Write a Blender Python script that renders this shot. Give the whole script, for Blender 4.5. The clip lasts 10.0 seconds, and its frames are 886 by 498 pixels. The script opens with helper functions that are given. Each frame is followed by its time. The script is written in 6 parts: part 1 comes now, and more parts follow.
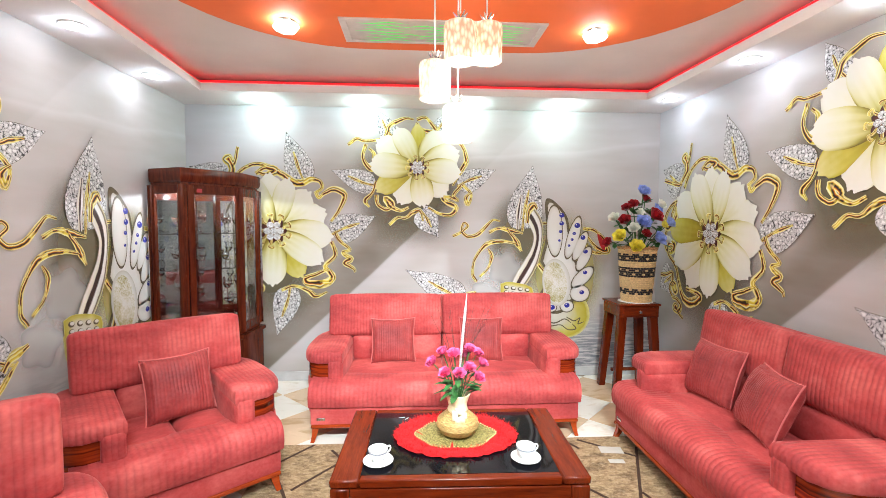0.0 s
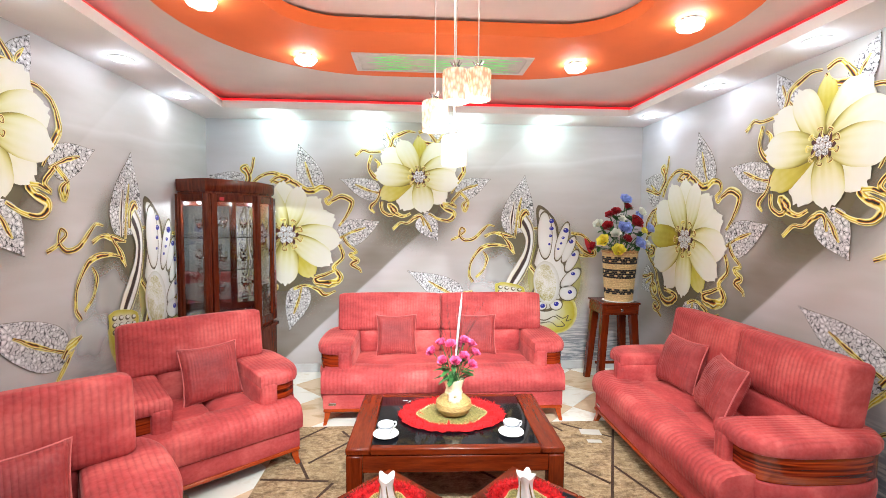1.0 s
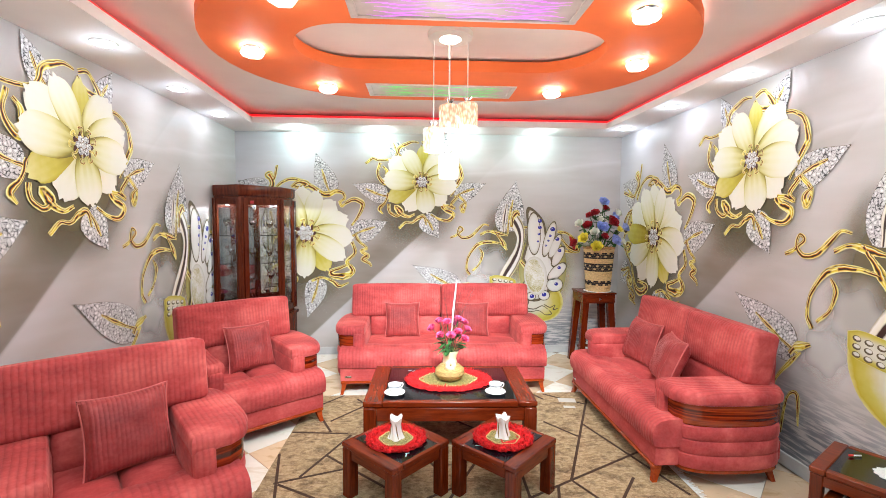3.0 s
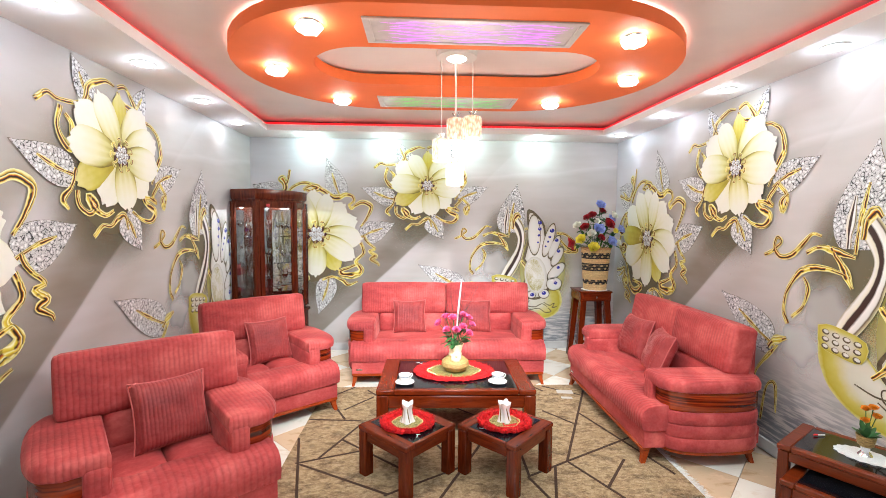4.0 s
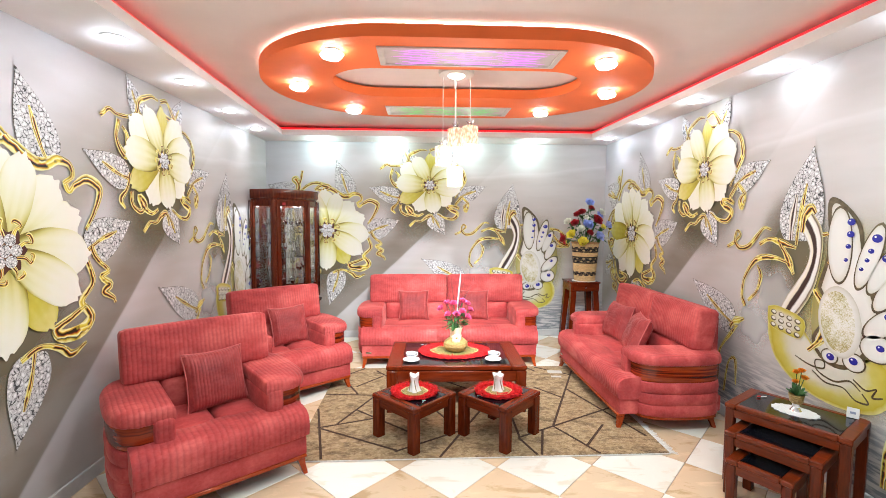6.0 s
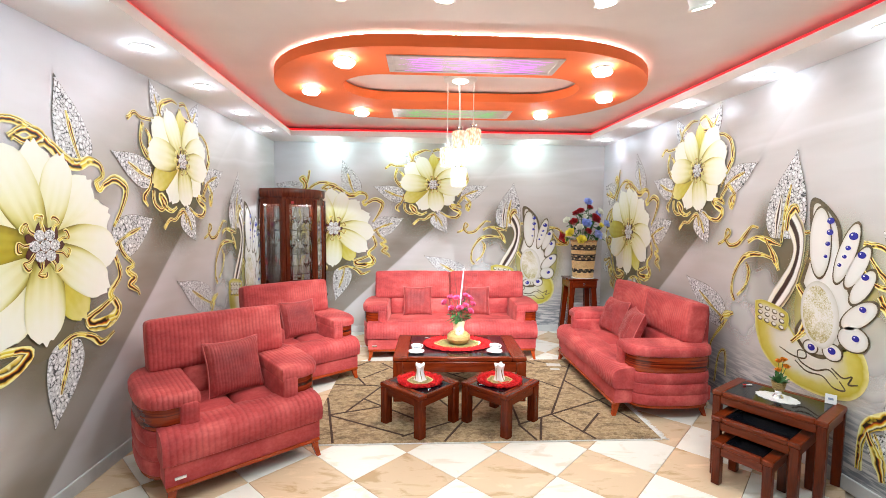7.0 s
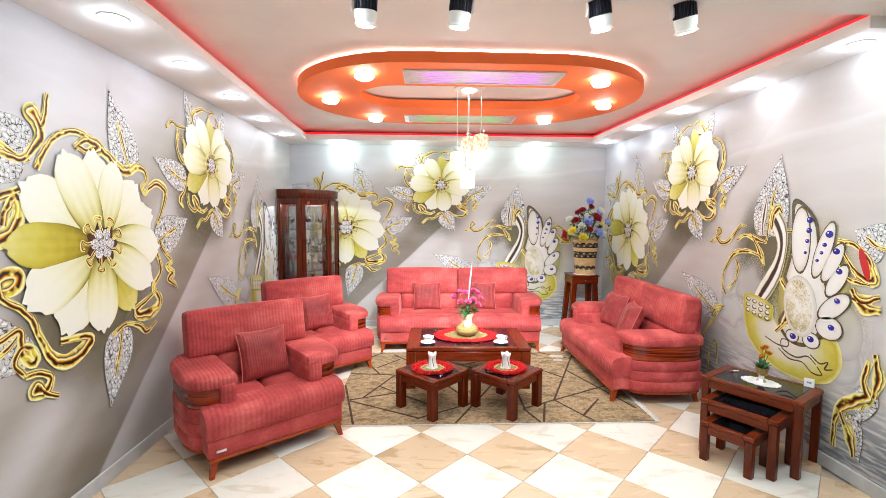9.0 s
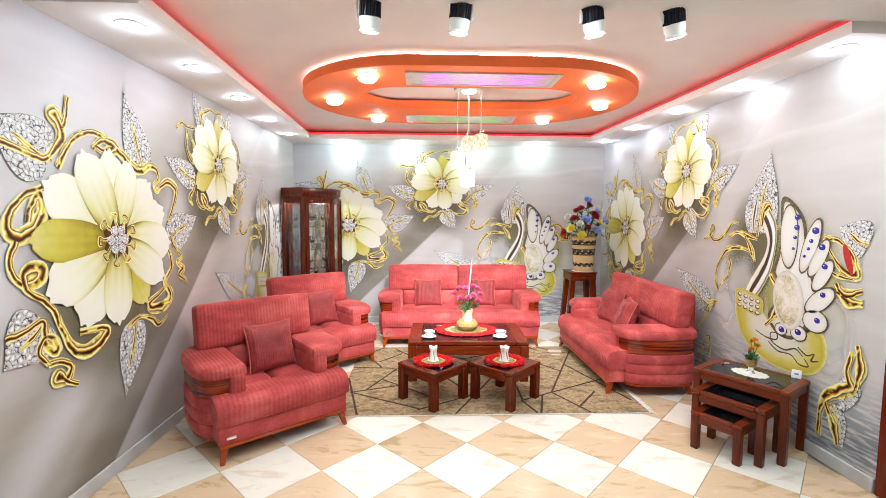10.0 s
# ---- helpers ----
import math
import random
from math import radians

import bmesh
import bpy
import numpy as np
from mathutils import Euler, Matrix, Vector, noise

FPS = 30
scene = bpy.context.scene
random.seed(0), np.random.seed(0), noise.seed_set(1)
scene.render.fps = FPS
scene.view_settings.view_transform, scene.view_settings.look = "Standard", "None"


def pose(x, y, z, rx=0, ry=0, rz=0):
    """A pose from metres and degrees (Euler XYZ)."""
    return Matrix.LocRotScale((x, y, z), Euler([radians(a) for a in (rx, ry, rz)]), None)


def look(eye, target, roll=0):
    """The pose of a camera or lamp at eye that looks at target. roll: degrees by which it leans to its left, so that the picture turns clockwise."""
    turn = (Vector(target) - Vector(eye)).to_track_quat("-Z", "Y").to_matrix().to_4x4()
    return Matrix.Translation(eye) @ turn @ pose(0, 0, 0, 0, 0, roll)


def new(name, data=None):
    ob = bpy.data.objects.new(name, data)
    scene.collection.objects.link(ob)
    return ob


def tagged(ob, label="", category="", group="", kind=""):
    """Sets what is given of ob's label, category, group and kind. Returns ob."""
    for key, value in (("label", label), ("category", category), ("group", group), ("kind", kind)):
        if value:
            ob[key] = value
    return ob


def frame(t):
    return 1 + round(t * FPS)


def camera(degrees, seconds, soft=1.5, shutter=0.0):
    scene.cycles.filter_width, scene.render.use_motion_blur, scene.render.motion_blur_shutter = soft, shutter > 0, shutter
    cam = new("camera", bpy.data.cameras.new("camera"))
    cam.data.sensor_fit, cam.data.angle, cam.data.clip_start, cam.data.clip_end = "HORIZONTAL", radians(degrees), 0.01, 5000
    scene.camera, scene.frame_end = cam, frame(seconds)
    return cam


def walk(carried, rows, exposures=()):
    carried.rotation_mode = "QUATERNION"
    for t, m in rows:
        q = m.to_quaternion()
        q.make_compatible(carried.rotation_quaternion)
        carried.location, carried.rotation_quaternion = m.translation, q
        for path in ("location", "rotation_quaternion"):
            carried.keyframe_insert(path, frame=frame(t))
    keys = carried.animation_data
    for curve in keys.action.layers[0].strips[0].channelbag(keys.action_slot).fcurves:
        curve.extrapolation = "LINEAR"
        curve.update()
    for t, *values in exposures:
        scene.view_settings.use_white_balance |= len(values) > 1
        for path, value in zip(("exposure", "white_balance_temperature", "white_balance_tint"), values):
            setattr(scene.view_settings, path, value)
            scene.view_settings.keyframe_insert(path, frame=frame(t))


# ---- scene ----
cam = camera(90.0, 10.0, soft=0.9)
PATH = [
    (0, (-0.09, -0.462, 1.544), (0.035, 1.53, 1.425), 0.2),
    (0.5, (-0.099, -0.643, 1.58), (0.026, 1.349, 1.46), 0.3),
    (1, (-0.106, -0.834, 1.602), (0.02, 1.158, 1.48), 0.4),
    (1.5, (-0.112, -1.005, 1.609), (0.007, 0.988, 1.485), 0.4),
    (2, (-0.095, -1.17, 1.621), (0.015, 0.823, 1.489), 0.2),
    (2.5, (-0.089, -1.311, 1.614), (0.021, 0.682, 1.485), 0.3),
    (4, (-0.148, -1.703, 1.641), (-0.048, 0.29, 1.512), 0.4),
    (4.5, (-0.173, -1.827, 1.654), (-0.074, 0.167, 1.523), 0.3),
    (5, (-0.176, -1.948, 1.659), (-0.077, 0.045, 1.528), 0.2),
    (5.5, (-0.171, -2.054, 1.645), (-0.074, -0.061, 1.509), 0.2),
    (7, (-0.219, -2.33, 1.628), (-0.124, -0.338, 1.483), 0.4),
    (7.5, (-0.247, -2.422, 1.635), (-0.159, -0.429, 1.486), 0.4),
    (8, (-0.271, -2.505, 1.635), (-0.186, -0.512, 1.488), 0.4),
    (8.5, (-0.279, -2.561, 1.639), (-0.198, -0.568, 1.488), 0.3),
    (9, (-0.288, -2.605, 1.641), (-0.21, -0.612, 1.488), 0.3),
    (9.5, (-0.286, -2.658, 1.635), (-0.214, -0.665, 1.479), 0.3),
    (10, (-0.289, -2.723, 1.63), (-0.216, -0.731, 1.472), 0.3),
]
walk(cam, [(t, look(eye, target, roll)) for t, eye, target, roll in PATH], [(0, 0.0, 6250, 7), (10, 0.05, 6250, 7)])

RING_W, WASH_W, ROOM_W, PEND_W, TRACK_W = 9.0, 1.9, 7.4, 8.5, 220.0

world = bpy.data.worlds.new("world")
world.use_nodes = True
world.node_tree.nodes["Background"].inputs[0].default_value = (0.8, 0.85, 1.0, 1)
world.node_tree.nodes["Background"].inputs[1].default_value = 0.3
scene.world = world

# room plan
WALL_W, WALL_E, WALL_N = -2.23, 2.345, 3.87
SOFFIT, CEIL, RING = 2.635, 2.765, 2.67
END_W, END_E, FRONT = -0.75, -0.34, -0.28

# ---- materials ----


class Nodes:
    def __init__(self, name):
        self.m = bpy.data.materials.new(name)
        self.m.use_nodes = True
        self.t = self.m.node_tree
        self.b = self.t.nodes["Principled BSDF"]

    def add(self, kind, **kw):
        n = self.t.nodes.new(kind)
        for k, v in kw.items():
            if k in n.inputs:
                self.set(n.inputs[k], v)
        return n

    def set(self, socket, v):
        if isinstance(v, bpy.types.NodeSocket):
            self.t.links.new(v, socket)
        elif isinstance(v, (tuple, list)) and len(v) == 3 and socket.type == "RGBA":
            socket.default_value = (*v, 1)
        else:
            socket.default_value = v

    def coords(self, which="Object", scale=(1, 1, 1), rot=(0, 0, 0), loc=(0, 0, 0)):
        c = self.add("ShaderNodeTexCoord")
        mp = self.add("ShaderNodeMapping", Scale=scale, Rotation=rot, Location=loc)
        self.set(mp.inputs["Vector"], c.outputs[which])
        return mp.outputs[0]

    def noise(self, vec, scale, detail=3.0, rough=0.55):
        n = self.add("ShaderNodeTexNoise", Scale=scale, Detail=detail, Roughness=rough)
        self.set(n.inputs["Vector"], vec)
        return n.outputs["Fac"]

    def ramp(self, fac, stops, smooth=False):
        r = self.add("ShaderNodeValToRGB")
        e = r.color_ramp.elements
        while len(e) < len(stops):
            e.new(0.5)
        for k, (p, c) in zip(e, stops):
            k.position, k.color = p, (*c, 1) if len(c) == 3 else c
        if smooth:
            r.color_ramp.interpolation = "EASE"
        self.set(r.inputs[0], fac)
        return r.outputs[0]

    def mix(self, fac, a, b, how="MIX"):
        n = self.t.nodes.new("ShaderNodeMix")
        n.data_type, n.blend_type = "RGBA", how
        self.set(n.inputs[0], fac)
        self.set(n.inputs[6], a)
        self.set(n.inputs[7], b)
        return n.outputs[2]

    def math(self, op, a, b=0.5):
        n = self.t.nodes.new("ShaderNodeMath")
        n.operation = op
        self.set(n.inputs[0], a)
        self.set(n.inputs[1], b)
        return n.outputs[0]

    def bump(self, height, strength=0.3, distance=0.01):
        n = self.add("ShaderNodeBump", Strength=strength, Distance=distance)
        self.set(n.inputs["Height"], height)
        self.set(self.b.inputs["Normal"], n.outputs[0])

    def out(self, **kw):
        for k, v in kw.items():
            self.set(self.b.inputs[k.replace("_", " ")], v)
        return self.m


def plain(name, colour, rough=0.5, metal=0.0, vary=0.12, scale=14.0, bump=0.0, coat=0.0):
    n = Nodes(name)
    v = n.coords()
    f = n.noise(v, scale, 4)
    dark = tuple(c * (1 - vary) for c in colour)
    light = tuple(min(1, c * (1 + vary)) for c in colour)
    n.out(Base_Color=n.ramp(f, [(0.3, dark), (0.7, light)]), Roughness=rough, Metallic=metal, Coat_Weight=coat)
    if bump:
        n.bump(n.noise(v, scale * 6, 3), bump, 0.004)
    return n.m


def glow(name, colour, strength):
    n = Nodes(name)
    return n.out(Base_Color=colour, Emission_Color=colour, Emission_Strength=strength)


def velvet(name, ribs, k=1.0):
    """Salmon corduroy velvet; ribs run across the local x axis."""
    n = Nodes(name)
    v = n.coords()
    big = n.noise(n.coords(scale=(0.7, 1.3, 1.3)), 4.2, 5, 0.6)
    fine = n.noise(v, 60, 2)
    c = n.ramp(big, [(0.30, (0.26 * k, 0.024 * k, 0.027 * k)), (0.5, (0.43 * k, 0.050 * k, 0.050 * k)), (0.70, (0.64 * k, 0.130 * k, 0.115 * k))])
    if ribs:
        wob = n.noise(n.coords(scale=(0.5, 3, 3)), 6, 2)
        sep = n.add("ShaderNodeSeparateXYZ")
        n.set(sep.inputs[0], v)
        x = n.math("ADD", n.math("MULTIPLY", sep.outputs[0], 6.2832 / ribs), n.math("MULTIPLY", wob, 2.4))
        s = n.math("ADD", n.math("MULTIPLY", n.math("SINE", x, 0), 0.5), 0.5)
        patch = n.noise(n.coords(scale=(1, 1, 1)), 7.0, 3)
        # grooves between ribs are darkened in the colour too, as crease shade
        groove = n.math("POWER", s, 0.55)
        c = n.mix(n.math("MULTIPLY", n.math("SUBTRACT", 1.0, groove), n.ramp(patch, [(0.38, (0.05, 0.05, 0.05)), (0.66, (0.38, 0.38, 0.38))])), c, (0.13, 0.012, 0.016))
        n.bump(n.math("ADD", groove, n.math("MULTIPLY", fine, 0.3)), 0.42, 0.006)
    else:
        n.bump(fine, 0.25, 0.004)
    c = n.mix(0.06, c, n.ramp(fine, [(0.3, (0.3, 0.05, 0.05)), (0.7, (0.9, 0.4, 0.36))]))
    return n.out(Base_Color=c, Roughness=0.75, Sheen_Weight=0.34, Sheen_Roughness=0.3, Sheen_Tint=(1.0, 0.42, 0.38), Specular_IOR_Level=0.25)


def wood(name, dark, light, axis=0, rough=0.24, coat=0.22):
    n = Nodes(name)
    sc = [9, 9, 9]
    sc[axis] = 0.9
    f = n.noise(n.coords(scale=sc), 4.0, 6, 0.65)
    g = n.noise(n.coords(scale=[k * 5 for k in sc]), 4.0, 3)
    c = n.ramp(f, [(0.3, dark), (0.52, tuple((a + b) / 2 for a, b in zip(dark, light))), (0.75, light)])
    c = n.mix(0.18, c, n.ramp(g, [(0.4, dark), (0.62, light)]))
    n.bump(g, 0.06, 0.002)
    return n.out(Base_Color=c, Roughness=rough, Coat_Weight=coat, Coat_Roughness=0.12, Specular_IOR_Level=0.2)


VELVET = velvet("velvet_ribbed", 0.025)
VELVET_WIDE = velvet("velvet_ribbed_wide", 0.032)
VELVET_PLAIN = velvet("velvet_plain", 0)
SATIN = velvet("satin_velvet", 0.018, 0.72)
SATIN.node_tree.nodes["Principled BSDF"].inputs["Roughness"].default_value = 0.52
PIPING = plain("piping", (0.55, 0.13, 0.12), 0.6)
WOOD = wood("cherry_wood", (0.065, 0.007, 0.002), (0.21, 0.026, 0.004), 0)
WOOD_Y = wood("cherry_wood_y", (0.065, 0.007, 0.002), (0.21, 0.026, 0.004), 1)
WOOD_Z = wood("cherry_wood_z", (0.050, 0.005, 0.001), (0.18, 0.021, 0.003), 2)
ORANGE_WOOD = wood("orange_wood", (0.24, 0.024, 0.005), (0.44, 0.075, 0.014), 0, 0.25)
NEST_WOOD = wood("nest_wood", (0.060, 0.007, 0.001), (0.23, 0.032, 0.004), 0, 0.3)
NEST_WOOD_Z = wood("nest_wood_z", (0.045, 0.005, 0.001), (0.18, 0.024, 0.003), 2, 0.3)
CABINET_WOOD = wood("cabinet_wood", (0.040, 0.006, 0.003), (0.17, 0.030, 0.010), 2, 0.22)


def striped_wood():
    n = Nodes("striped_wood")
    v = n.coords()
    w = n.noise(n.coords(scale=(1.2, 1.2, 34)), 1.0, 3)
    c = n.ramp(w, [(0.34, (0.05, 0.006, 0.002)), (0.42, (0.18, 0.016, 0.003)), (0.52, (0.34, 0.040, 0.005)), (0.60, (0.19, 0.015, 0.003)), (0.68, (0.05, 0.005, 0.002))])
    return n.out(Base_Color=c, Roughness=0.22, Coat_Weight=0.2, Coat_Roughness=0.08)


STRIPED = striped_wood()
BLACK_GLASS = plain("black_glass", (0.004, 0.004, 0.006), 0.05, 0, 0.2, 5, 0, 0.0)
WHITE_PAINT = plain("ceiling_paint", (0.80, 0.77, 0.75), 0.7, 0, 0.03, 3, 0.05)
CEIL_PAINT = plain("recess_paint", (0.82, 0.75, 0.72), 0.7, 0, 0.04, 2.5, 0.05)
ORANGE_PAINT = plain("orange_paint", (0.92, 0.19, 0.045), 0.7, 0, 0.05, 3, 0.03)
CHROME = plain("chrome", (0.75, 0.75, 0.78), 0.18, 1.0, 0.05)
PLASTIC_WHITE = plain("white_plastic", (0.8, 0.8, 0.78), 0.35, 0, 0.03)
PLASTIC_BLACK = plain("dark_heatsink", (0.010, 0.011, 0.022), 0.4, 0.3, 0.2)
CHINA = plain("white_china", (0.82, 0.82, 0.80), 0.12, 0, 0.03, 30, 0, 0.4)
SKIRTING = plain("skirting_tile", (0.50, 0.50, 0.50), 0.3, 0, 0.12, 8)
RED_FUR = plain("red_fur", (0.58, 0.003, 0.006), 0.9, 0, 0.5, 60, 0.9)
GOLD_LACE = Nodes("gold_lace")
_f = GOLD_LACE.noise(GOLD_LACE.coords(), 160, 3)
GOLD_LACE.bump(_f, 0.8, 0.004)
GOLD_LACE = GOLD_LACE.out(Base_Color=GOLD_LACE.ramp(_f, [(0.36, (0.07, 0.06, 0.012)), (0.5, (0.26, 0.225, 0.06)), (0.68, (0.55, 0.50, 0.22))]), Roughness=0.5, Metallic=0.3)
LEAF_GREEN = plain("leaf_green", (0.035, 0.13, 0.03), 0.5, 0, 0.4, 30)
LED_RED = glow("led_red", (1.0, 0.008, 0.015), 1.1)
LED_WHITE = glow("led_white", (1.0, 0.95, 0.9), 7.0)
LAMP_WHITE = glow("lamp_white", (1.0, 0.97, 0.95), 30.0)
LAMP_WARM = glow("lamp_warm", (1.0, 0.86, 0.72), 22.0)


def marble(name, base, vein, k):
    n = Nodes(name)
    info = n.add("ShaderNodeObjectInfo")
    c = n.coords("Object", scale=(1, 1, 1))
    off = n.add("ShaderNodeVectorMath")
    off.operation = "ADD"
    comb = n.add("ShaderNodeCombineXYZ")
    n.set(comb.inputs[0], n.math("MULTIPLY", info.outputs["Random"], 31.0))
    n.set(comb.inputs[1], n.math("MULTIPLY", info.outputs["Random"], 17.0))
    n.set(off.inputs[0], c)
    n.set(off.inputs[1], comb.outputs[0])
    mp = n.add("ShaderNodeMapping", Rotation=(0, 0, 0.9), Scale=(2.6, 6.5, 1))
    n.set(mp.inputs["Vector"], off.outputs[0])
    f = n.add("ShaderNodeTexNoise", Scale=1.3, Detail=6.0, Roughness=0.62, Distortion=0.7)
    n.set(f.inputs["Vector"], mp.outputs[0])
    col = n.ramp(f.outputs["Fac"], [(0.36, vein), (0.46, base), (0.58, base), (0.72, tuple(min(1, b * k) for b in base))])
    val = n.math("ADD", 0.92, n.math("MULTIPLY", info.outputs["Random"], 0.14))
    hsv = n.add("ShaderNodeHueSaturation", Value=val)
    n.set(hsv.inputs["Color"], col)
    return n.out(Base_Color=hsv.outputs[0], Roughness=0.2, Specular_IOR_Level=0.4)


TILE_CREAM = marble("cream_tile", (0.84, 0.81, 0.73), (0.74, 0.67, 0.55), 1.06)
TILE_TAN = marble("tan_tile", (0.68, 0.51, 0.34), (0.52, 0.36, 0.20), 1.22)
GROUT = plain("grout", (0.45, 0.36, 0.27), 0.8)


def rug_mat():
    n = Nodes("rug_pile")
    v = n.coords()
    a = n.noise(n.coords(scale=(1, 1.5, 1)), 6.0, 7, 0.70)
    f = n.noise(v, 150, 2)
    s = n.noise(n.coords(scale=(10, 60, 1)), 2.0, 3)
    c = n.ramp(a, [(0.36, (0.05, 0.026, 0.011)), (0.44, (0.20, 0.12, 0.052)), (0.51, (0.50, 0.36, 0.20)), (0.58, (0.38, 0.255, 0.125)), (0.66, (0.09, 0.05, 0.022))])
    b = n.noise(n.coords(scale=(1, 1.4, 1)), 34, 5, 0.75)
    c = n.mix(0.36, c, n.ramp(b, [(0.40, (0.02, 0.012, 0.006)), (0.50, (0.23, 0.15, 0.075)), (0.60, (0.66, 0.52, 0.35))]))
    c = n.mix(0.20, c, n.ramp(s, [(0.35, (0.10, 0.06, 0.035)), (0.65, (0.46, 0.34, 0.21))]))
    c = n.mix(0.2, c, n.ramp(f, [(0.3, (0.05, 0.03, 0.016)), (0.7, (0.55, 0.42, 0.27))]))
    n.bump(f, 0.9, 0.006)
    return n.out(Base_Color=c, Roughness=0.95, Specular_IOR_Level=0.1)


RUG = rug_mat()
RUG_LINE = plain("rug_line", (0.050, 0.022, 0.010), 0.95, 0, 0.3, 90, 0.6)
FRINGE = plain("rug_fringe", (0.72, 0.70, 0.66), 0.9, 0, 0.15, 60, 0.5)


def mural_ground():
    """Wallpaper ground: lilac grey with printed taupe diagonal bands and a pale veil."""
    n = Nodes("mural_ground")
    sep = n.add("ShaderNodeSeparateXYZ")
    n.set(sep.inputs[0], n.coords())
    u, v = sep.outputs[0], sep.outputs[2]
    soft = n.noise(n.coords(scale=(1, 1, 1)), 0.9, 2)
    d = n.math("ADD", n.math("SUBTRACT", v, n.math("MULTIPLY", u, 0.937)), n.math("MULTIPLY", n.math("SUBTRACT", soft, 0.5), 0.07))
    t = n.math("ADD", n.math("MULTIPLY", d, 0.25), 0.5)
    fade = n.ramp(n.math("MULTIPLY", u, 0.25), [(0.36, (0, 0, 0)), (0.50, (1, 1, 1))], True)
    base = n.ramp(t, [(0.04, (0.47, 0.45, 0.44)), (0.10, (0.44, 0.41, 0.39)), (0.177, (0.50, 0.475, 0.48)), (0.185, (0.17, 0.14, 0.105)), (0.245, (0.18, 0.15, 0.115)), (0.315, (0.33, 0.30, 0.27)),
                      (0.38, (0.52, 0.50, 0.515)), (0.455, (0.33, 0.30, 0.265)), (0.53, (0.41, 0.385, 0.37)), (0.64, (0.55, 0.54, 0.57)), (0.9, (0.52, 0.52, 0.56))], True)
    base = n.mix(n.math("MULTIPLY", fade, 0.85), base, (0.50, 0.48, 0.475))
    rise = n.math("SUBTRACT", v, n.math("ADD", n.math("MULTIPLY", u, 0.10), n.math("MULTIPLY", soft, 0.25)))
    veil = n.ramp(n.math("ADD", rise, 0.2), [(0.50, (0, 0, 0)), (0.56, (0.7, 0.7, 0.7)), (0.585, (0.25, 0.25, 0.25)), (0.8, (0, 0, 0))])
    base = n.mix(n.math("MULTIPLY", veil, n.math("MULTIPLY", fade, 0.5)), base, (0.72, 0.71, 0.73))
    wisp = n.noise(n.coords(scale=(0.8, 1, 3.4), rot=(0, 0.5, 0)), 1.1, 3)
    base = n.mix(0.16, base, n.ramp(wisp, [(0.38, (0.40, 0.36, 0.32)), (0.62, (0.74, 0.72, 0.74))]))
    reed = n.noise(n.coords(scale=(3, 1, 26), rot=(0, 0.35, 0)), 1.6, 4)
    low = n.ramp(n.math("ADD", n.math("MULTIPLY", v, 0.5), 0.75), [(0.16, (1, 1, 1)), (0.36, (0, 0, 0))])
    streak = n.ramp(reed, [(0.42, (0, 0, 0)), (0.54, (1, 1, 1))])
    k = n.add("ShaderNodeMath")
    k.operation = "MULTIPLY"
    n.set(k.inputs[0], low)
    n.set(k.inputs[1], streak)
    where = n.ramp(n.math("MULTIPLY", u, 0.25), [(0.30, (0, 0, 0)), (0.42, (1, 1, 1))])
    base = n.mix(n.math("MULTIPLY", n.math("MULTIPLY", k.outputs[0], where), 0.85), base, (0.12, 0.14, 0.17))
    n.bump(n.noise(n.coords(), 220, 2), 0.04, 0.001)
    return n.out(Base_Color=base, Roughness=0.42, Specular_IOR_Level=0.35)


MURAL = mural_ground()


def printed(name, stops, wave=0.0, rough=0.42):
    """Print whose colour runs across the motif by its 'tone' attribute."""
    n = Nodes(name)
    at = n.add("ShaderNodeAttribute")
    at.attribute_name = "tone"
    sep = n.add("ShaderNodeSeparateColor")
    n.set(sep.inputs[0], at.outputs["Color"])
    f = sep.outputs[0]
    if wave:
        f = n.math("ADD", f, n.math("MULTIPLY", n.math("SUBTRACT", n.noise(n.coords(), 13, 2), 0.5), wave))
    return n.out(Base_Color=n.ramp(f, stops), Roughness=rough, Specular_IOR_Level=0.35)




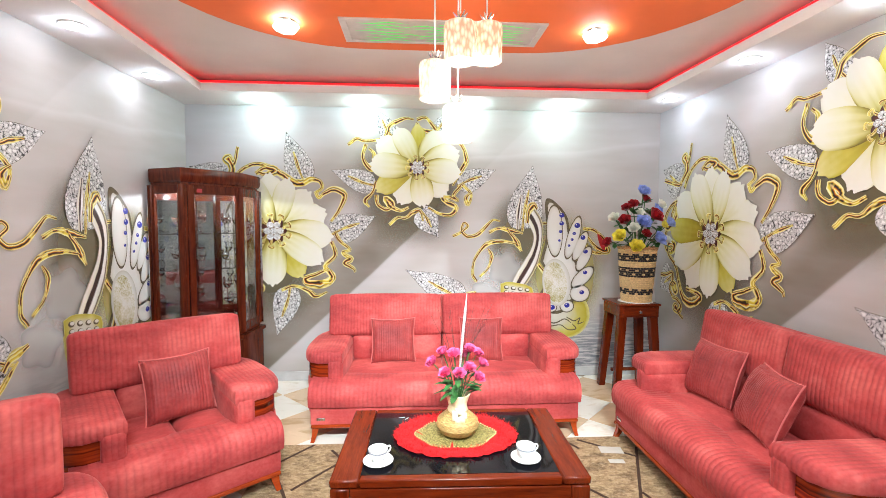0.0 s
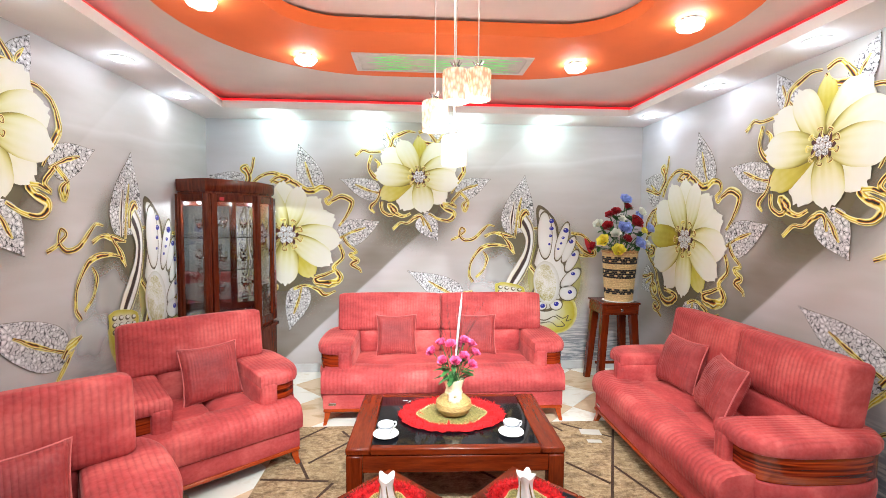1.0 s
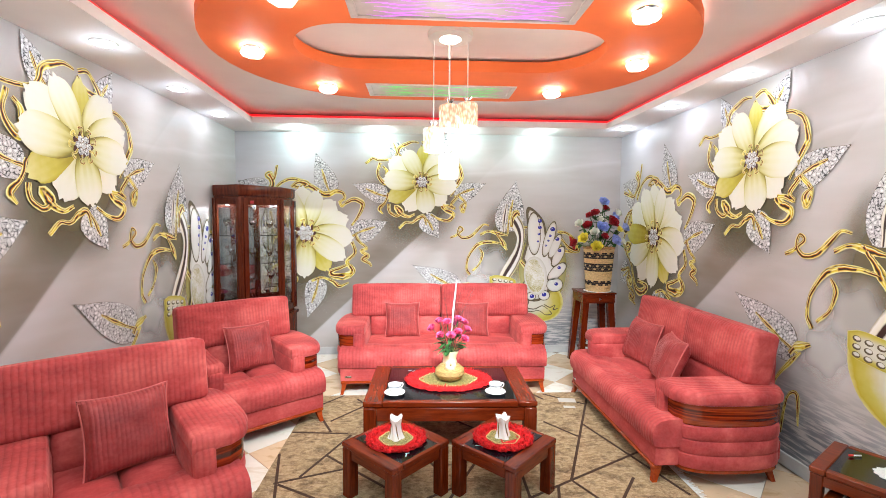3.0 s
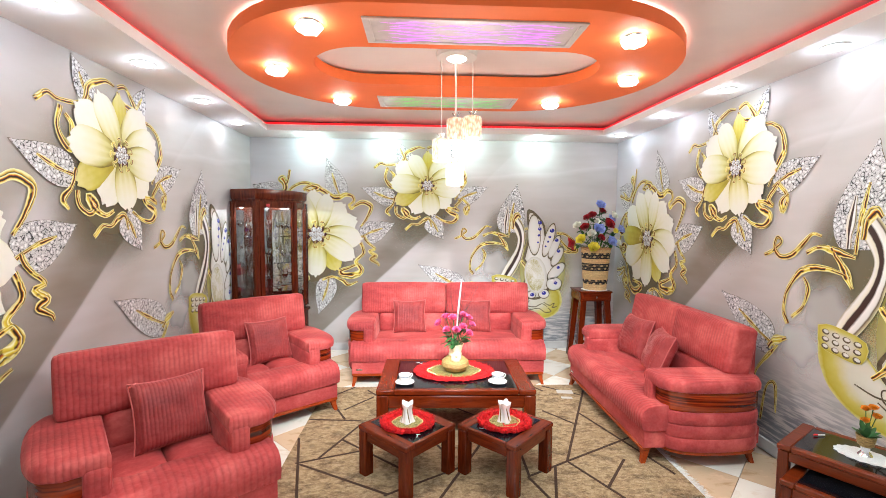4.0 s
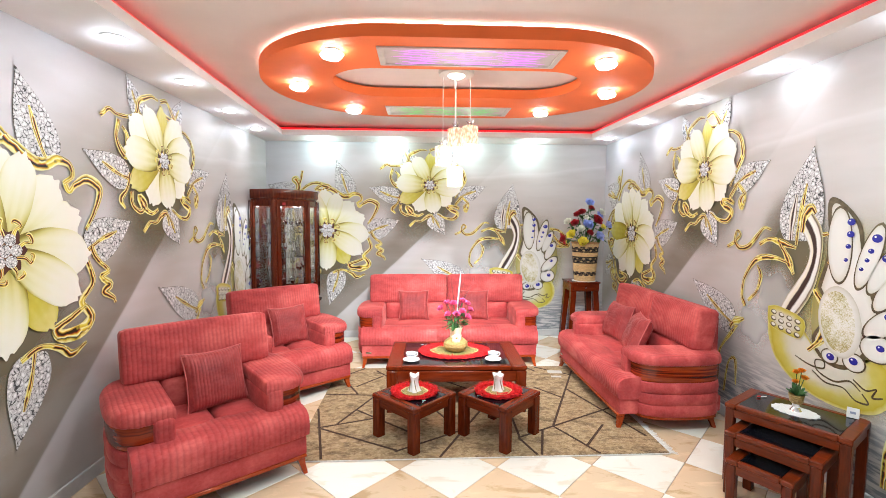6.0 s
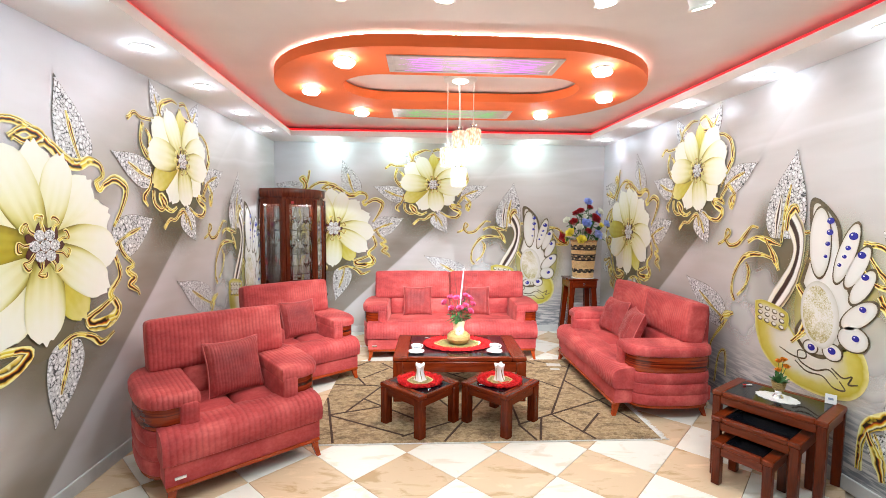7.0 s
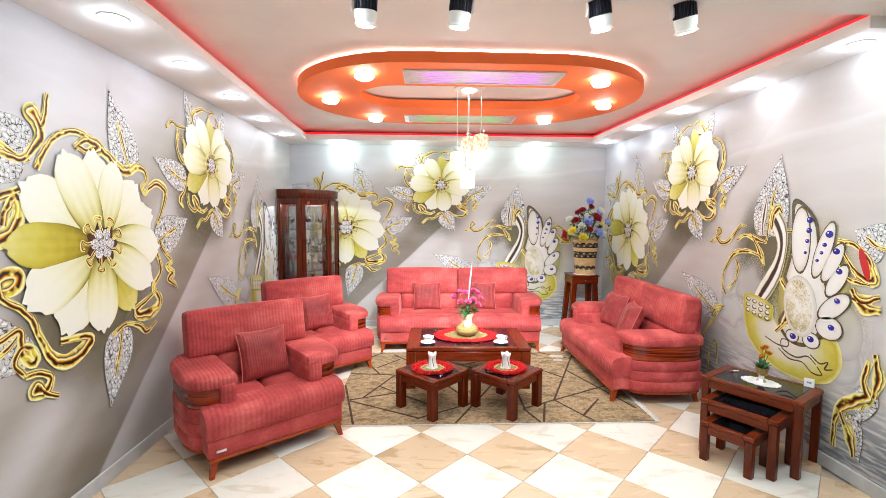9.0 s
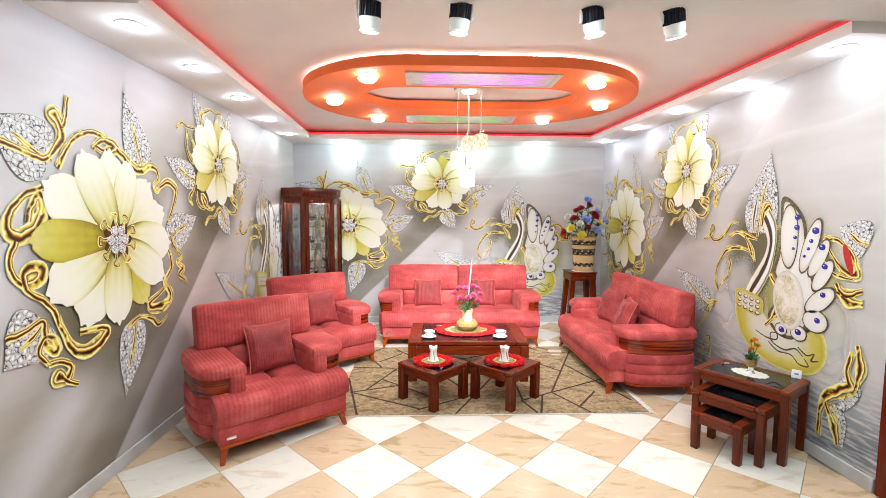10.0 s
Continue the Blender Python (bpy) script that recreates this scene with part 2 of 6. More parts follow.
def gold_print():
    """Printed polished gold: pale rims, a broken black reflection and copper flecks."""
    n = Nodes("printed_gold")
    at = n.add("ShaderNodeAttribute")
    at.attribute_name = "tone"
    sep = n.add("ShaderNodeSeparateColor")
    n.set(sep.inputs[0], at.outputs["Color"])
    shift_ = n.math("MULTIPLY", n.math("SUBTRACT", n.noise(n.coords(), 9, 2), 0.5), 0.8)
    f = n.math("ADD", sep.outputs[0], shift_)
    lit = n.ramp(f, [(0.0, (0.62, 0.56, 0.20)), (0.10, (0.86, 0.85, 0.58)), (0.24, (0.74, 0.64, 0.07)), (0.40, (0.60, 0.44, 0.02)), (0.50, (0.84, 0.82, 0.42)), (0.62, (0.72, 0.58, 0.04)), (0.74, (0.40, 0.24, 0.01)), (0.84, (0.84, 0.82, 0.45)), (1.0, (0.50, 0.42, 0.10))])
    dark = n.ramp(f, [(0.0, (0.70, 0.66, 0.32)), (0.12, (0.84, 0.80, 0.34)), (0.22, (0.58, 0.34, 0.01)), (0.30, (0.010, 0.006, 0.004)), (0.44, (0.02, 0.008, 0.005)), (0.50, (0.40, 0.05, 0.006)), (0.58, (0.72, 0.50, 0.02)), (0.66, (0.85, 0.83, 0.50)), (0.76, (0.015, 0.009, 0.006)), (0.86, (0.55, 0.40, 0.03)), (1.0, (0.80, 0.77, 0.40))])
    where = n.ramp(n.noise(n.coords(loc=(3, 1, 2)), 11, 2), [(0.40, (0, 0, 0)), (0.47, (1, 1, 1))])
    return n.out(Base_Color=n.mix(where, lit, dark), Roughness=0.42, Specular_IOR_Level=0.35)


GOLD = gold_print()
PETAL = printed("printed_petal", [(0.0, (0.16, 0.125, 0.012)), (0.12, (0.38, 0.33, 0.06)), (0.28, (0.58, 0.55, 0.22)), (0.46, (0.68, 0.67, 0.43)), (0.70, (0.74, 0.74, 0.62)), (1.0, (0.76, 0.76, 0.70))], 0.10)
PETAL_YELLOW = printed("printed_petal_yellow", [(0.0, (0.14, 0.10, 0.005)), (0.3, (0.36, 0.29, 0.012)), (0.65, (0.52, 0.46, 0.06)), (1.0, (0.66, 0.62, 0.26))], 0.30)
NECK = printed("printed_neck", [(0.0, (0.75, 0.70, 0.45)), (0.14, (0.10, 0.06, 0.03)), (0.2, (0.72, 0.70, 0.66)), (0.38, (0.82, 0.81, 0.78)), (0.46, (0.04, 0.02, 0.015)),
                                (0.66, (0.05, 0.025, 0.02)), (0.72, (0.72, 0.68, 0.55)), (0.9, (0.76, 0.74, 0.70)), (1.0, (0.20, 0.15, 0.05))], 0.08)
BODY = printed("printed_body", [(0.0, (0.70, 0.68, 0.60)), (0.45, (0.62, 0.60, 0.50)), (0.7, (0.55, 0.49, 0.12)), (0.88, (0.46, 0.38, 0.03)), (1.0, (0.66, 0.62, 0.28))], 0.18)
INK = plain("printed_ink", (0.10, 0.076, 0.038), 0.45, 0, 0.5, 25)
FEATHER = printed("printed_feather", [(0.0, (0.74, 0.73, 0.69)), (0.7, (0.70, 0.69, 0.66)), (1.0, (0.52, 0.50, 0.42))], 0.15)
BLUE = plain("printed_blue", (0.02, 0.025, 0.30), 0.3)
RUBY = plain("printed_red", (0.45, 0.015, 0.02), 0.4)


def filigree():
    n = Nodes("printed_silver")
    v = n.coords()
    vor = n.add("ShaderNodeTexVoronoi", Scale=38.0)
    vor.feature = "DISTANCE_TO_EDGE"
    n.set(vor.inputs["Vector"], v)
    k = n.noise(v, 48, 5, 0.75)
    f = n.math("ADD", n.math("MULTIPLY", vor.outputs["Distance"], 1.1), n.math("MULTIPLY", k, 0.75))
    return n.out(Base_Color=n.ramp(f, [(0.33, (0.012, 0.012, 0.014)), (0.40, (0.10, 0.10, 0.11)), (0.45, (0.70, 0.70, 0.71)), (0.52, (0.30, 0.30, 0.31)), (0.56, (0.78, 0.78, 0.79)), (0.64, (0.36, 0.36, 0.37)), (0.70, (0.80, 0.80, 0.81))]), Roughness=0.42)


SILVER = filigree()


def speckled():
    n = Nodes("printed_speckle")
    k = n.noise(n.coords(), 130, 3, 0.8)
    g = n.noise(n.coords(), 5, 2)
    f = n.math("ADD", k, n.math("MULTIPLY", n.math("SUBTRACT", g, 0.5), 0.9))
    return n.out(Base_Color=n.ramp(f, [(0.32, (0.33, 0.28, 0.06)), (0.47, (0.60, 0.57, 0.40)), (0.58, (0.74, 0.73, 0.70))]), Roughness=0.45)


SPECKLE = speckled()


def glass(name, tint=(0.95, 0.97, 0.97)):
    n = Nodes(name)
    return n.out(Base_Color=tint, Roughness=0.02, Transmission_Weight=1.0, IOR=1.45, Specular_IOR_Level=0.5)


GLASS = glass("clear_glass")
MIRROR = plain("mirror", (0.72, 0.75, 0.76), 0.03, 1.0, 0.02)

# ---- geometry helpers ----


class Geo:
    def __init__(self):
        self.v, self.f, self.c = [], [], []

    def put(self, verts, faces, m=None, tone=None):
        k = len(self.v)
        self.v += [tuple(m @ Vector(p)) if m else tuple(p) for p in verts]
        self.f += [tuple(i + k for i in q) for q in faces]
        self.c += tone if tone else [(0.5, 0.5, 0.5)] * len(verts)
        return self

    def box(self, c, s, b=0.004, m=None):
        """Chamfered box: centre, size, chamfer."""
        h = [k / 2 for k in s]
        b = min(b, 0.45 * min(s))
        vs, idx = [], {}
        for sx in (-1, 1):
            for sy in (-1, 1):
                for sz in (-1, 1):
                    for a in range(3):
                        p = [c[0] + sx * (h[0] - b), c[1] + sy * (h[1] - b), c[2] + sz * (h[2] - b)]
                        p[a] = c[a] + (sx, sy, sz)[a] * h[a]
                        idx[sx, sy, sz, a] = len(vs)
                        vs.append(p)
        fs = []
        for a in range(3):
            o = [(1, 2), (2, 0), (0, 1)][a]
            for s_ in (-1, 1):
                q = []
                for p, r in ((-1, -1), (1, -1), (1, 1), (-1, 1)):
                    key = [0, 0, 0]
                    key[a], key[o[0]], key[o[1]] = s_, p, r
                    q.append(idx[(*key, a)])
                fs.append(q if s_ > 0 else q[::-1])
            for p in (-1, 1):
                for r in (-1, 1):
                    k1, k2 = [0, 0, 0], [0, 0, 0]
                    k1[o[0]], k1[o[1]], k1[a] = p, r, -1
                    k2[o[0]], k2[o[1]], k2[a] = p, r, 1
                    q = [idx[(*k1, o[0])], idx[(*k2, o[0])], idx[(*k2, o[1])], idx[(*k1, o[1])]]
                    fs.append(q if p * r < 0 else q[::-1])
        for sx in (-1, 1):
            for sy in (-1, 1):
                for sz in (-1, 1):
                    q = [idx[sx, sy, sz, 0], idx[sx, sy, sz, 1], idx[sx, sy, sz, 2]]
                    fs.append(q if sx * sy * sz > 0 else q[::-1])
        return self.put(vs, fs, m)

    def soft(self, c, s, r, puff=(0, 0, 0), n=9, m=None):
        """Upholstered block: centre, size, edge radius, outward swell of each pair of faces."""
        h = [k / 2 for k in s]
        r = min(r, 0.98 * min(h))
        par = [math.copysign(abs(k) ** 0.62, k) for k in np.linspace(-1, 1, n + 1)]
        seen, vs, fs = {}, [], []

        def vert(p):
            key = tuple(round(k, 5) for k in p)
            if key not in seen:
                q = [p[i] * h[i] for i in range(3)]
                core = [max(-(h[i] - r), min(h[i] - r, q[i])) for i in range(3)]
                d = Vector(q) - Vector(core)
                if d.length > 1e-9:
                    # round only where two faces meet
                    d = d.normalized() * r
                q = [core[i] + d[i] for i in range(3)]
                for i in range(3):
                    j, k = (i + 1) % 3, (i + 2) % 3
                    q[i] += math.copysign(1, p[i]) * (abs(p[i]) > 0.98) * puff[i] * (1 - p[j] ** 2) * (1 - p[k] ** 2)
                seen[key] = len(vs)
                vs.append([c[i] + q[i] for i in range(3)])
            return seen[key]

        for a in range(3):
            o = [(1, 2), (2, 0), (0, 1)][a]
            for s_ in (-1, 1):
                for i in range(n):
                    for j in range(n):
                        q = []
                        for di, dj in ((0, 0), (1, 0), (1, 1), (0, 1)):
                            p = [0, 0, 0]
                            p[a], p[o[0]], p[o[1]] = s_, par[i + di], par[j + dj]
                            q.append(vert(p))
                        fs.append(q if s_ > 0 else q[::-1])
        return self.put(vs, fs, m)

    def loft(self, rings, cap=True, m=None, tone=None):
        """Closed rings of equal length, counter-clockwise from above, bottom to top."""
        n = len(rings[0])
        vs = [p for r in rings for p in r]
        fs = []
        for k in range(len(rings) - 1):
            for i in range(n):
                j = (i + 1) % n
                fs.append((k * n + i, k * n + j, (k + 1) * n + j, (k + 1) * n + i))
        if cap:
            fs.append(tuple(range(n))[::-1])
            fs.append(tuple((len(rings) - 1) * n + i for i in range(n)))
        return self.put(vs, fs, m, tone)

    def lathe(self, profile, n=24, c=(0, 0, 0), cap=True, m=None, wave=0.0, lobes=0):
        rings = []
        for r, z in profile:
            ring = []
            for i in range(n):
                a = 2 * math.pi * i / n
                k = r * (1 + wave * math.cos(lobes * a))
                ring.append((c[0] + k * math.cos(a), c[1] + k * math.sin(a), c[2] + z))
            rings.append(ring)
        return self.loft(rings, cap, m)

    def prism(self, outline, z0, z1, m=None):
        return self.loft([[(x, y, z0) for x, y in outline], [(x, y, z1) for x, y in outline]], True, m)

    def tube(self, pts, radii, n=8, m=None):
        pts = [Vector(p) for p in pts]
        if not hasattr(radii, "__len__"):
            radii = [radii] * len(pts)
        rings = []
        for i, p in enumerate(pts):
            d = (pts[min(i + 1, len(pts) - 1)] - pts[max(i - 1, 0)]).normalized()
            a = d.cross(Vector((0, 0, 1)) if abs(d.z) < 0.9 else Vector((1, 0, 0))).normalized()
            b = a.cross(d) * -1
            rings.append([p + radii[i] * (math.cos(2 * math.pi * k / n) * a + math.sin(2 * math.pi * k / n) * b) for k in range(n)])
        return self.loft(rings, True, m)


def part(name, geo, material, parent=None, label="", smooth=True, m=None):
    me = bpy.data.meshes.new(name)
    me.from_pydata(geo.v, [], geo.f)
    if any(c != (0.5, 0.5, 0.5) for c in geo.c):
        at = me.color_attributes.new("tone", "FLOAT_COLOR", "POINT")
        at.data.foreach_set("color", [k for c in geo.c for k in (*c, 1.0)])
    me.materials.append(material)
    me.polygons.foreach_set("use_smooth", [smooth] * len(me.polygons))
    if smooth:
        me.set_sharp_from_angle(angle=radians(38))
    me.update()
    ob = new(name, me)
    if parent:
        ob.parent = parent
    if m:
        ob.matrix_basis = m
    if label:
        ob["label"] = label
    return ob


def thing(name, m, label, category, group="", kind=""):
    ob = new(name)
    ob.empty_display_size = 0.1
    ob.matrix_basis = m
    return tagged(ob, label, category, group, kind)


def spline(pts, step=6):
    """Catmull-Rom through 2D or 3D points."""
    p = [Vector((*q, 0)) if len(q) == 2 else Vector(q) for q in pts]
    p = [p[0] * 2 - p[1], *p, p[-1] * 2 - p[-2]]
    out = []
    for i in range(1, len(p) - 2):
        for k in range(step):
            t = k / step
            a, b, c, d = p[i - 1:i + 3]
            out.append(0.5 * ((2 * b) + (c - a) * t + (2 * a - 5 * b + 4 * c - d) * t * t + (3 * b - a - 3 * c + d) * t ** 3))
    out.append(p[-2])
    return out


# ---- structure ----


def slab(name, geo, material, label, category, m=None):
    return tagged(part(name, geo, material, None, "", True, m), label, category, "", "structure")


H = 2.9
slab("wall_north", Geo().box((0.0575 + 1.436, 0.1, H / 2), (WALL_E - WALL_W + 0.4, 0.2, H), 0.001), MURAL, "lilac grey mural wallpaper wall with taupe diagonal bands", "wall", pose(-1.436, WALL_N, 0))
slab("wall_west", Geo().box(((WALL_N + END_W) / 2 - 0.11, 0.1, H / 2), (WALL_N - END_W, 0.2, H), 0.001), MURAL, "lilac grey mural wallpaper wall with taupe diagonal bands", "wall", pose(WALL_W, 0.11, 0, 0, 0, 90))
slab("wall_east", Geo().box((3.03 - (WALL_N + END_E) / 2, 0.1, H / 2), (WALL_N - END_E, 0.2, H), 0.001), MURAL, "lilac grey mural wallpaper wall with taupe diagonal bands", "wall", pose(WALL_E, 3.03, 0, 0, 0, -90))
for ob in scene.objects:
    if ob.name.startswith("wall_"):
        for v in ob.data.vertices:
            v.co.z -= 1.46
        ob.location.z += 1.46

# unseen walls added to close the space behind and bounce its light
PLAIN_WALL = plain("closing_wall", (0.55, 0.55, 0.56), 0.6, 0, 0.05, 2)
slab("wall_south", Geo().box((0, -5.6, H / 2), (8.4, 0.2, H), 0.001), PLAIN_WALL, "plain pale grey wall added out of view", "wall")
slab("wall_far_west", Geo().box((-4.1, -2.9, H / 2), (0.2, 5.4, H), 0.001), PLAIN_WALL, "plain pale grey wall added out of view", "wall")
slab("wall_far_east", Geo().box((4.1, -2.9, H / 2), (0.2, 5.4, H), 0.001), PLAIN_WALL, "plain pale grey wall added out of view", "wall")
slab("wall_return_west", Geo().box(((-4 + WALL_W - 0.2) / 2, END_W + 0.3, H / 2), (4 + WALL_W - 0.2 + 0.002, 0.2, H), 0.001), PLAIN_WALL, "plain pale grey wall added out of view", "wall")
slab("wall_return_east", Geo().box(((4 + WALL_E + 0.2) / 2, END_E + 0.3, H / 2), (4 - WALL_E - 0.2 + 0.002, 0.2, H), 0.001), PLAIN_WALL, "plain pale grey wall added out of view", "wall")

# skirting
for nm, c, s in (("baseboard_north", (0.06, WALL_N - 0.008, 0.045), (4.56, 0.016, 0.09)), ("baseboard_west", (WALL_W + 0.008, (END_W + WALL_N) / 2, 0.045), (0.016, WALL_N - END_W - 0.02, 0.09)),
                 ("baseboard_east", (WALL_E - 0.008, (END_E + WALL_N) / 2, 0.045), (0.016, WALL_N - END_E - 0.02, 0.09))):
    slab(nm, Geo().box(c, s, 0.004), SKIRTING, "pale grey glazed skirting with a worn top edge", "baseboard")

# posts at the open ends of the side walls
slab("trim_east", Geo().box((WALL_E + 0.10, END_E - 0.07, 1.318), (0.24, 0.14, 2.634), 0.01), WOOD_Z, "reddish brown wooden end post of the side wall", "post")
slab("trim_west", Geo().box((WALL_W - 0.10, END_W - 0.07, 1.318), (0.24, 0.14, 2.634), 0.01), WOOD_Z, "reddish brown wooden end post of the side wall", "post")

# soffit round the recess: inner edge runs slightly askew
E_NW, E_NE, E_SE, E_SW = (-1.87, 3.41), (1.96, 3.41), (2.045, FRONT), (-1.68, FRONT - 0.17)
LIP, TOP = 2.70, 3.0


def poly_prism(pts, z0, z1):
    return Geo().prism(pts, z0, z1)


SOFFIT_LABEL = "white painted dropped ceiling border"
slab("ceiling_soffit_north", poly_prism([(WALL_W, WALL_N), E_NW, E_NE, (WALL_E, WALL_N)], SOFFIT, LIP), WHITE_PAINT, SOFFIT_LABEL, "ceiling")
slab("ceiling_soffit_west", poly_prism([E_NW, (WALL_W, WALL_N), (WALL_W, FRONT - 0.17), E_SW], SOFFIT, LIP), WHITE_PAINT, SOFFIT_LABEL, "ceiling")
slab("ceiling_soffit_east", poly_prism([(WALL_E, WALL_N), E_NE, E_SE, (WALL_E, FRONT)], SOFFIT, LIP), WHITE_PAINT, SOFFIT_LABEL, "ceiling")
front = Geo().prism([(-4.1, -5.5), (4.1, -5.5), (4.1, FRONT), E_SE, E_SW, (-4.1, FRONT - 0.17)], LIP - 0.002, LIP + 0.25)
slab("ceiling_front", front, WHITE_PAINT, "white painted showroom ceiling", "ceiling")
slab("ceiling_recess", Geo().box((0, 1.71, CEIL + 0.05), (4.9, 4.7, 0.1), 0.001), CEIL_PAINT, "pale pinkish white recessed ceiling", "ceiling")
# closing strips above the lip
led = thing("cove_light", pose(0, 0, 0), "red light strip running round the ceiling recess", "light strip")
for a, b in ((E_NW, E_NE), (E_NE, E_SE), (E_SW, E_NW)):
    d = Vector(b) - Vector(a)
    n_ = Vector((-d.y, d.x)).normalized()
    off = 0.035
    m_ = (Vector(a) + Vector(b)) / 2 + n_ * off
    part("led_strip", Geo().box((0, 0, 0), (d.length + 0.06, 0.02, 0.026), 0.003), LED_RED, led, "", True, pose(m_.x, m_.y, LIP + 0.014, 0, 0, math.degrees(math.atan2(d.y, d.x))))


# ceiling ring
def stadium(cx, cy, hx, hy, n=24):
    """Rounded oblong: straight long sides and round ends."""
    out = []
    r = hy
    for k in range(2 * n):
        a = -math.pi / 2 + math.pi * (k % n) / (n - 1) + (math.pi if k >= n else 0)
        s = 1 if k < n else -1
        out.append((cx + s * (hx - r * 1.0) + r * math.cos(a), cy + r * math.sin(a)))
    return out


def ring_band(outer, inner, z0, z1):
    g = Geo()
    n = len(outer)
    vs = [(x, y, z0) for x, y in outer] + [(x, y, z0) for x, y in inner] + [(x, y, z1) for x, y in outer] + [(x, y, z1) for x, y in inner]
    fs = []
    for i in range(n):
        j = (i + 1) % n
        fs += [(i, n + i, n + j, j), (i, j, 2 * n + j, 2 * n + i), (n + j, n + i, 3 * n + i, 3 * n + j), (2 * n + i, 2 * n + j, 3 * n + j, 3 * n + i)]
    return g.put(vs, fs)


RC = (0.10, 1.50)
ring = thing("ceiling_ring", pose(0, 0, 0), "glossy orange oval suspended ceiling ring", "ceiling feature", kind="structure")
outer = stadium(RC[0], RC[1], 1.50, 1.02)
hole = stadium(0.10, 1.39, 0.96, 0.36)
part("ring_body", ring_band(outer, hole, RING, CEIL - 0.02), ORANGE_PAINT, ring)
part("halo_strip", ring_band(stadium(RC[0], RC[1], 1.47, 0.99), stadium(RC[0], RC[1], 1.44, 0.96), CEIL - 0.019, CEIL - 0.003), LED_WHITE, ring, "white light strip above the ring")


def vent(name, cx, cy, w, d, glow_mat):
    v = thing(name, pose(cx, cy, RING - 0.004), "silver framed ceiling panel with wavy cut-outs", "ceiling panel", "ceiling panels")
    g = Geo()
    g.box((0, -d / 2 + 0.012, 0), (w, 0.024, 0.012), 0.002).box((0, d / 2 - 0.012, 0), (w, 0.024, 0.012), 0.002)
    g.box((-w / 2 + 0.02, 0, 0), (0.04, d - 0.048, 0.012), 0.002).box((w / 2 - 0.02, 0, 0), (0.04, d - 0.048, 0.012), 0.002)
    part("frame", g, PANEL, v)
    part("backing", Geo().box((0, 0, 0.003), (w - 0.08, d - 0.05, 0.004), 0.0005), PANEL, v)
    rnd = random.Random(7)
    for i in range(21):
        L = rnd.uniform(0.26, 0.40)
        x = (i // 7 - 1) * 0.33 + rnd.uniform(-0.03, 0.03) + 0.08 * math.sin(i * 2.1) * (i // 7 == 1)
        y = -d / 2 + 0.045 + (d - 0.09) * (i % 7) / 6 + rnd.uniform(-0.004, 0.004)
        pts = [Vector((x + L * (k / 8 - 0.5), y + 0.011 * math.sin(k * 0.9 + i))) for k in range(9)]
        vs, fs = [], []
        for k, p in enumerate(pts):
            hw = 0.0058 * math.sin(math.pi * (k + 0.15) / 8.3)
            vs += [(p.x, p.y - hw, -0.004), (p.x, p.y + hw, -0.004)]
        fs = [(2 * k, 2 * k + 1, 2 * k + 3, 2 * k + 2) for k in range(8)]
        part("slot", Geo().put(vs, fs), glow_mat, v)
    return v


PANEL = plain("panel_silver", (0.66, 0.60, 0.58), 0.4, 0.2, 0.08)
vent("ceiling_panel", 0.135, 0.785, 1.18, 0.32, glow("slot_violet", (0.72, 0.20, 0.95), 1.1))
vent("ceiling_panel", 0.075, 2.23, 1.18, 0.32, glow("slot_green", (0.14, 0.75, 0.16), 0.5))

# petal-shaped downlights under the ring
PETAL_GLASS = glow("downlight_glass", (1.0, 0.98, 0.96), 34.0)


def ring_lamp(x, y):
    t = thing("ceiling_downlight", pose(x, y, RING), "frosted petal shaped downlight glowing under the orange ring", "ceiling light", "ring downlights")
    part("collar", Geo().lathe([(0.05, -0.012), (0.055, -0.001)], 20), CHROME, t)
    part("shade", Geo().lathe([(0.022, -0.056), (0.052, -0.050), (0.067, -0.030), (0.054, -0.012)], 30, (0, 0, 0), True, None, 0.10, 6), PETAL_GLASS, t)
    return t


for x, y in ((-0.735, 0.71), (1.03, 0.775), (-1.125, 1.41), (1.33, 1.47), (-0.815, 2.15), (0.965, 2.15)):
    ring_lamp(x, y)
    lamp = new("ring_light", bpy.data.lights.new("ring_light", "SPOT"))
    lamp.data.spot_size, lamp.data.spot_blend = radians(172), 0.25
    lamp.data.energy, lamp.data.color, lamp.data.shadow_soft_size = RING_W, (0.93, 0.98, 1.0), 0.05
    lamp.matrix_basis = pose(x, y, RING - 0.10)

# recessed spots in the soffit, washing the walls


def soffit_lamp(x, y):
    t = thing("recessed_spotlight", pose(x, y, SOFFIT), "white recessed spotlight lit in the ceiling border", "spotlight", "recessed spotlights")
    part("rim", Geo().lathe([(0.058, -0.008), (0.070, -0.006), (0.072, 0.001)], 24), PLASTIC_WHITE, t)
    part("lens", Geo().lathe([(0.052, -0.0115), (0.055, -0.0085)], 20), LAMP_WHITE, t)
    lamp = new("wash_light", bpy.data.lights.new("wash_light", "POINT"))
    lamp.data.energy, lamp.data.color, lamp.data.shadow_soft_size = WASH_W * (3.3 if y > 3.5 else 0.85 if x < 0 else 1.0), (0.70, 0.98, 0.95) if y > 3.5 else (0.76, 0.86, 1.0), 0.035
    lamp.matrix_basis = pose(x, y, SOFFIT - 0.055)


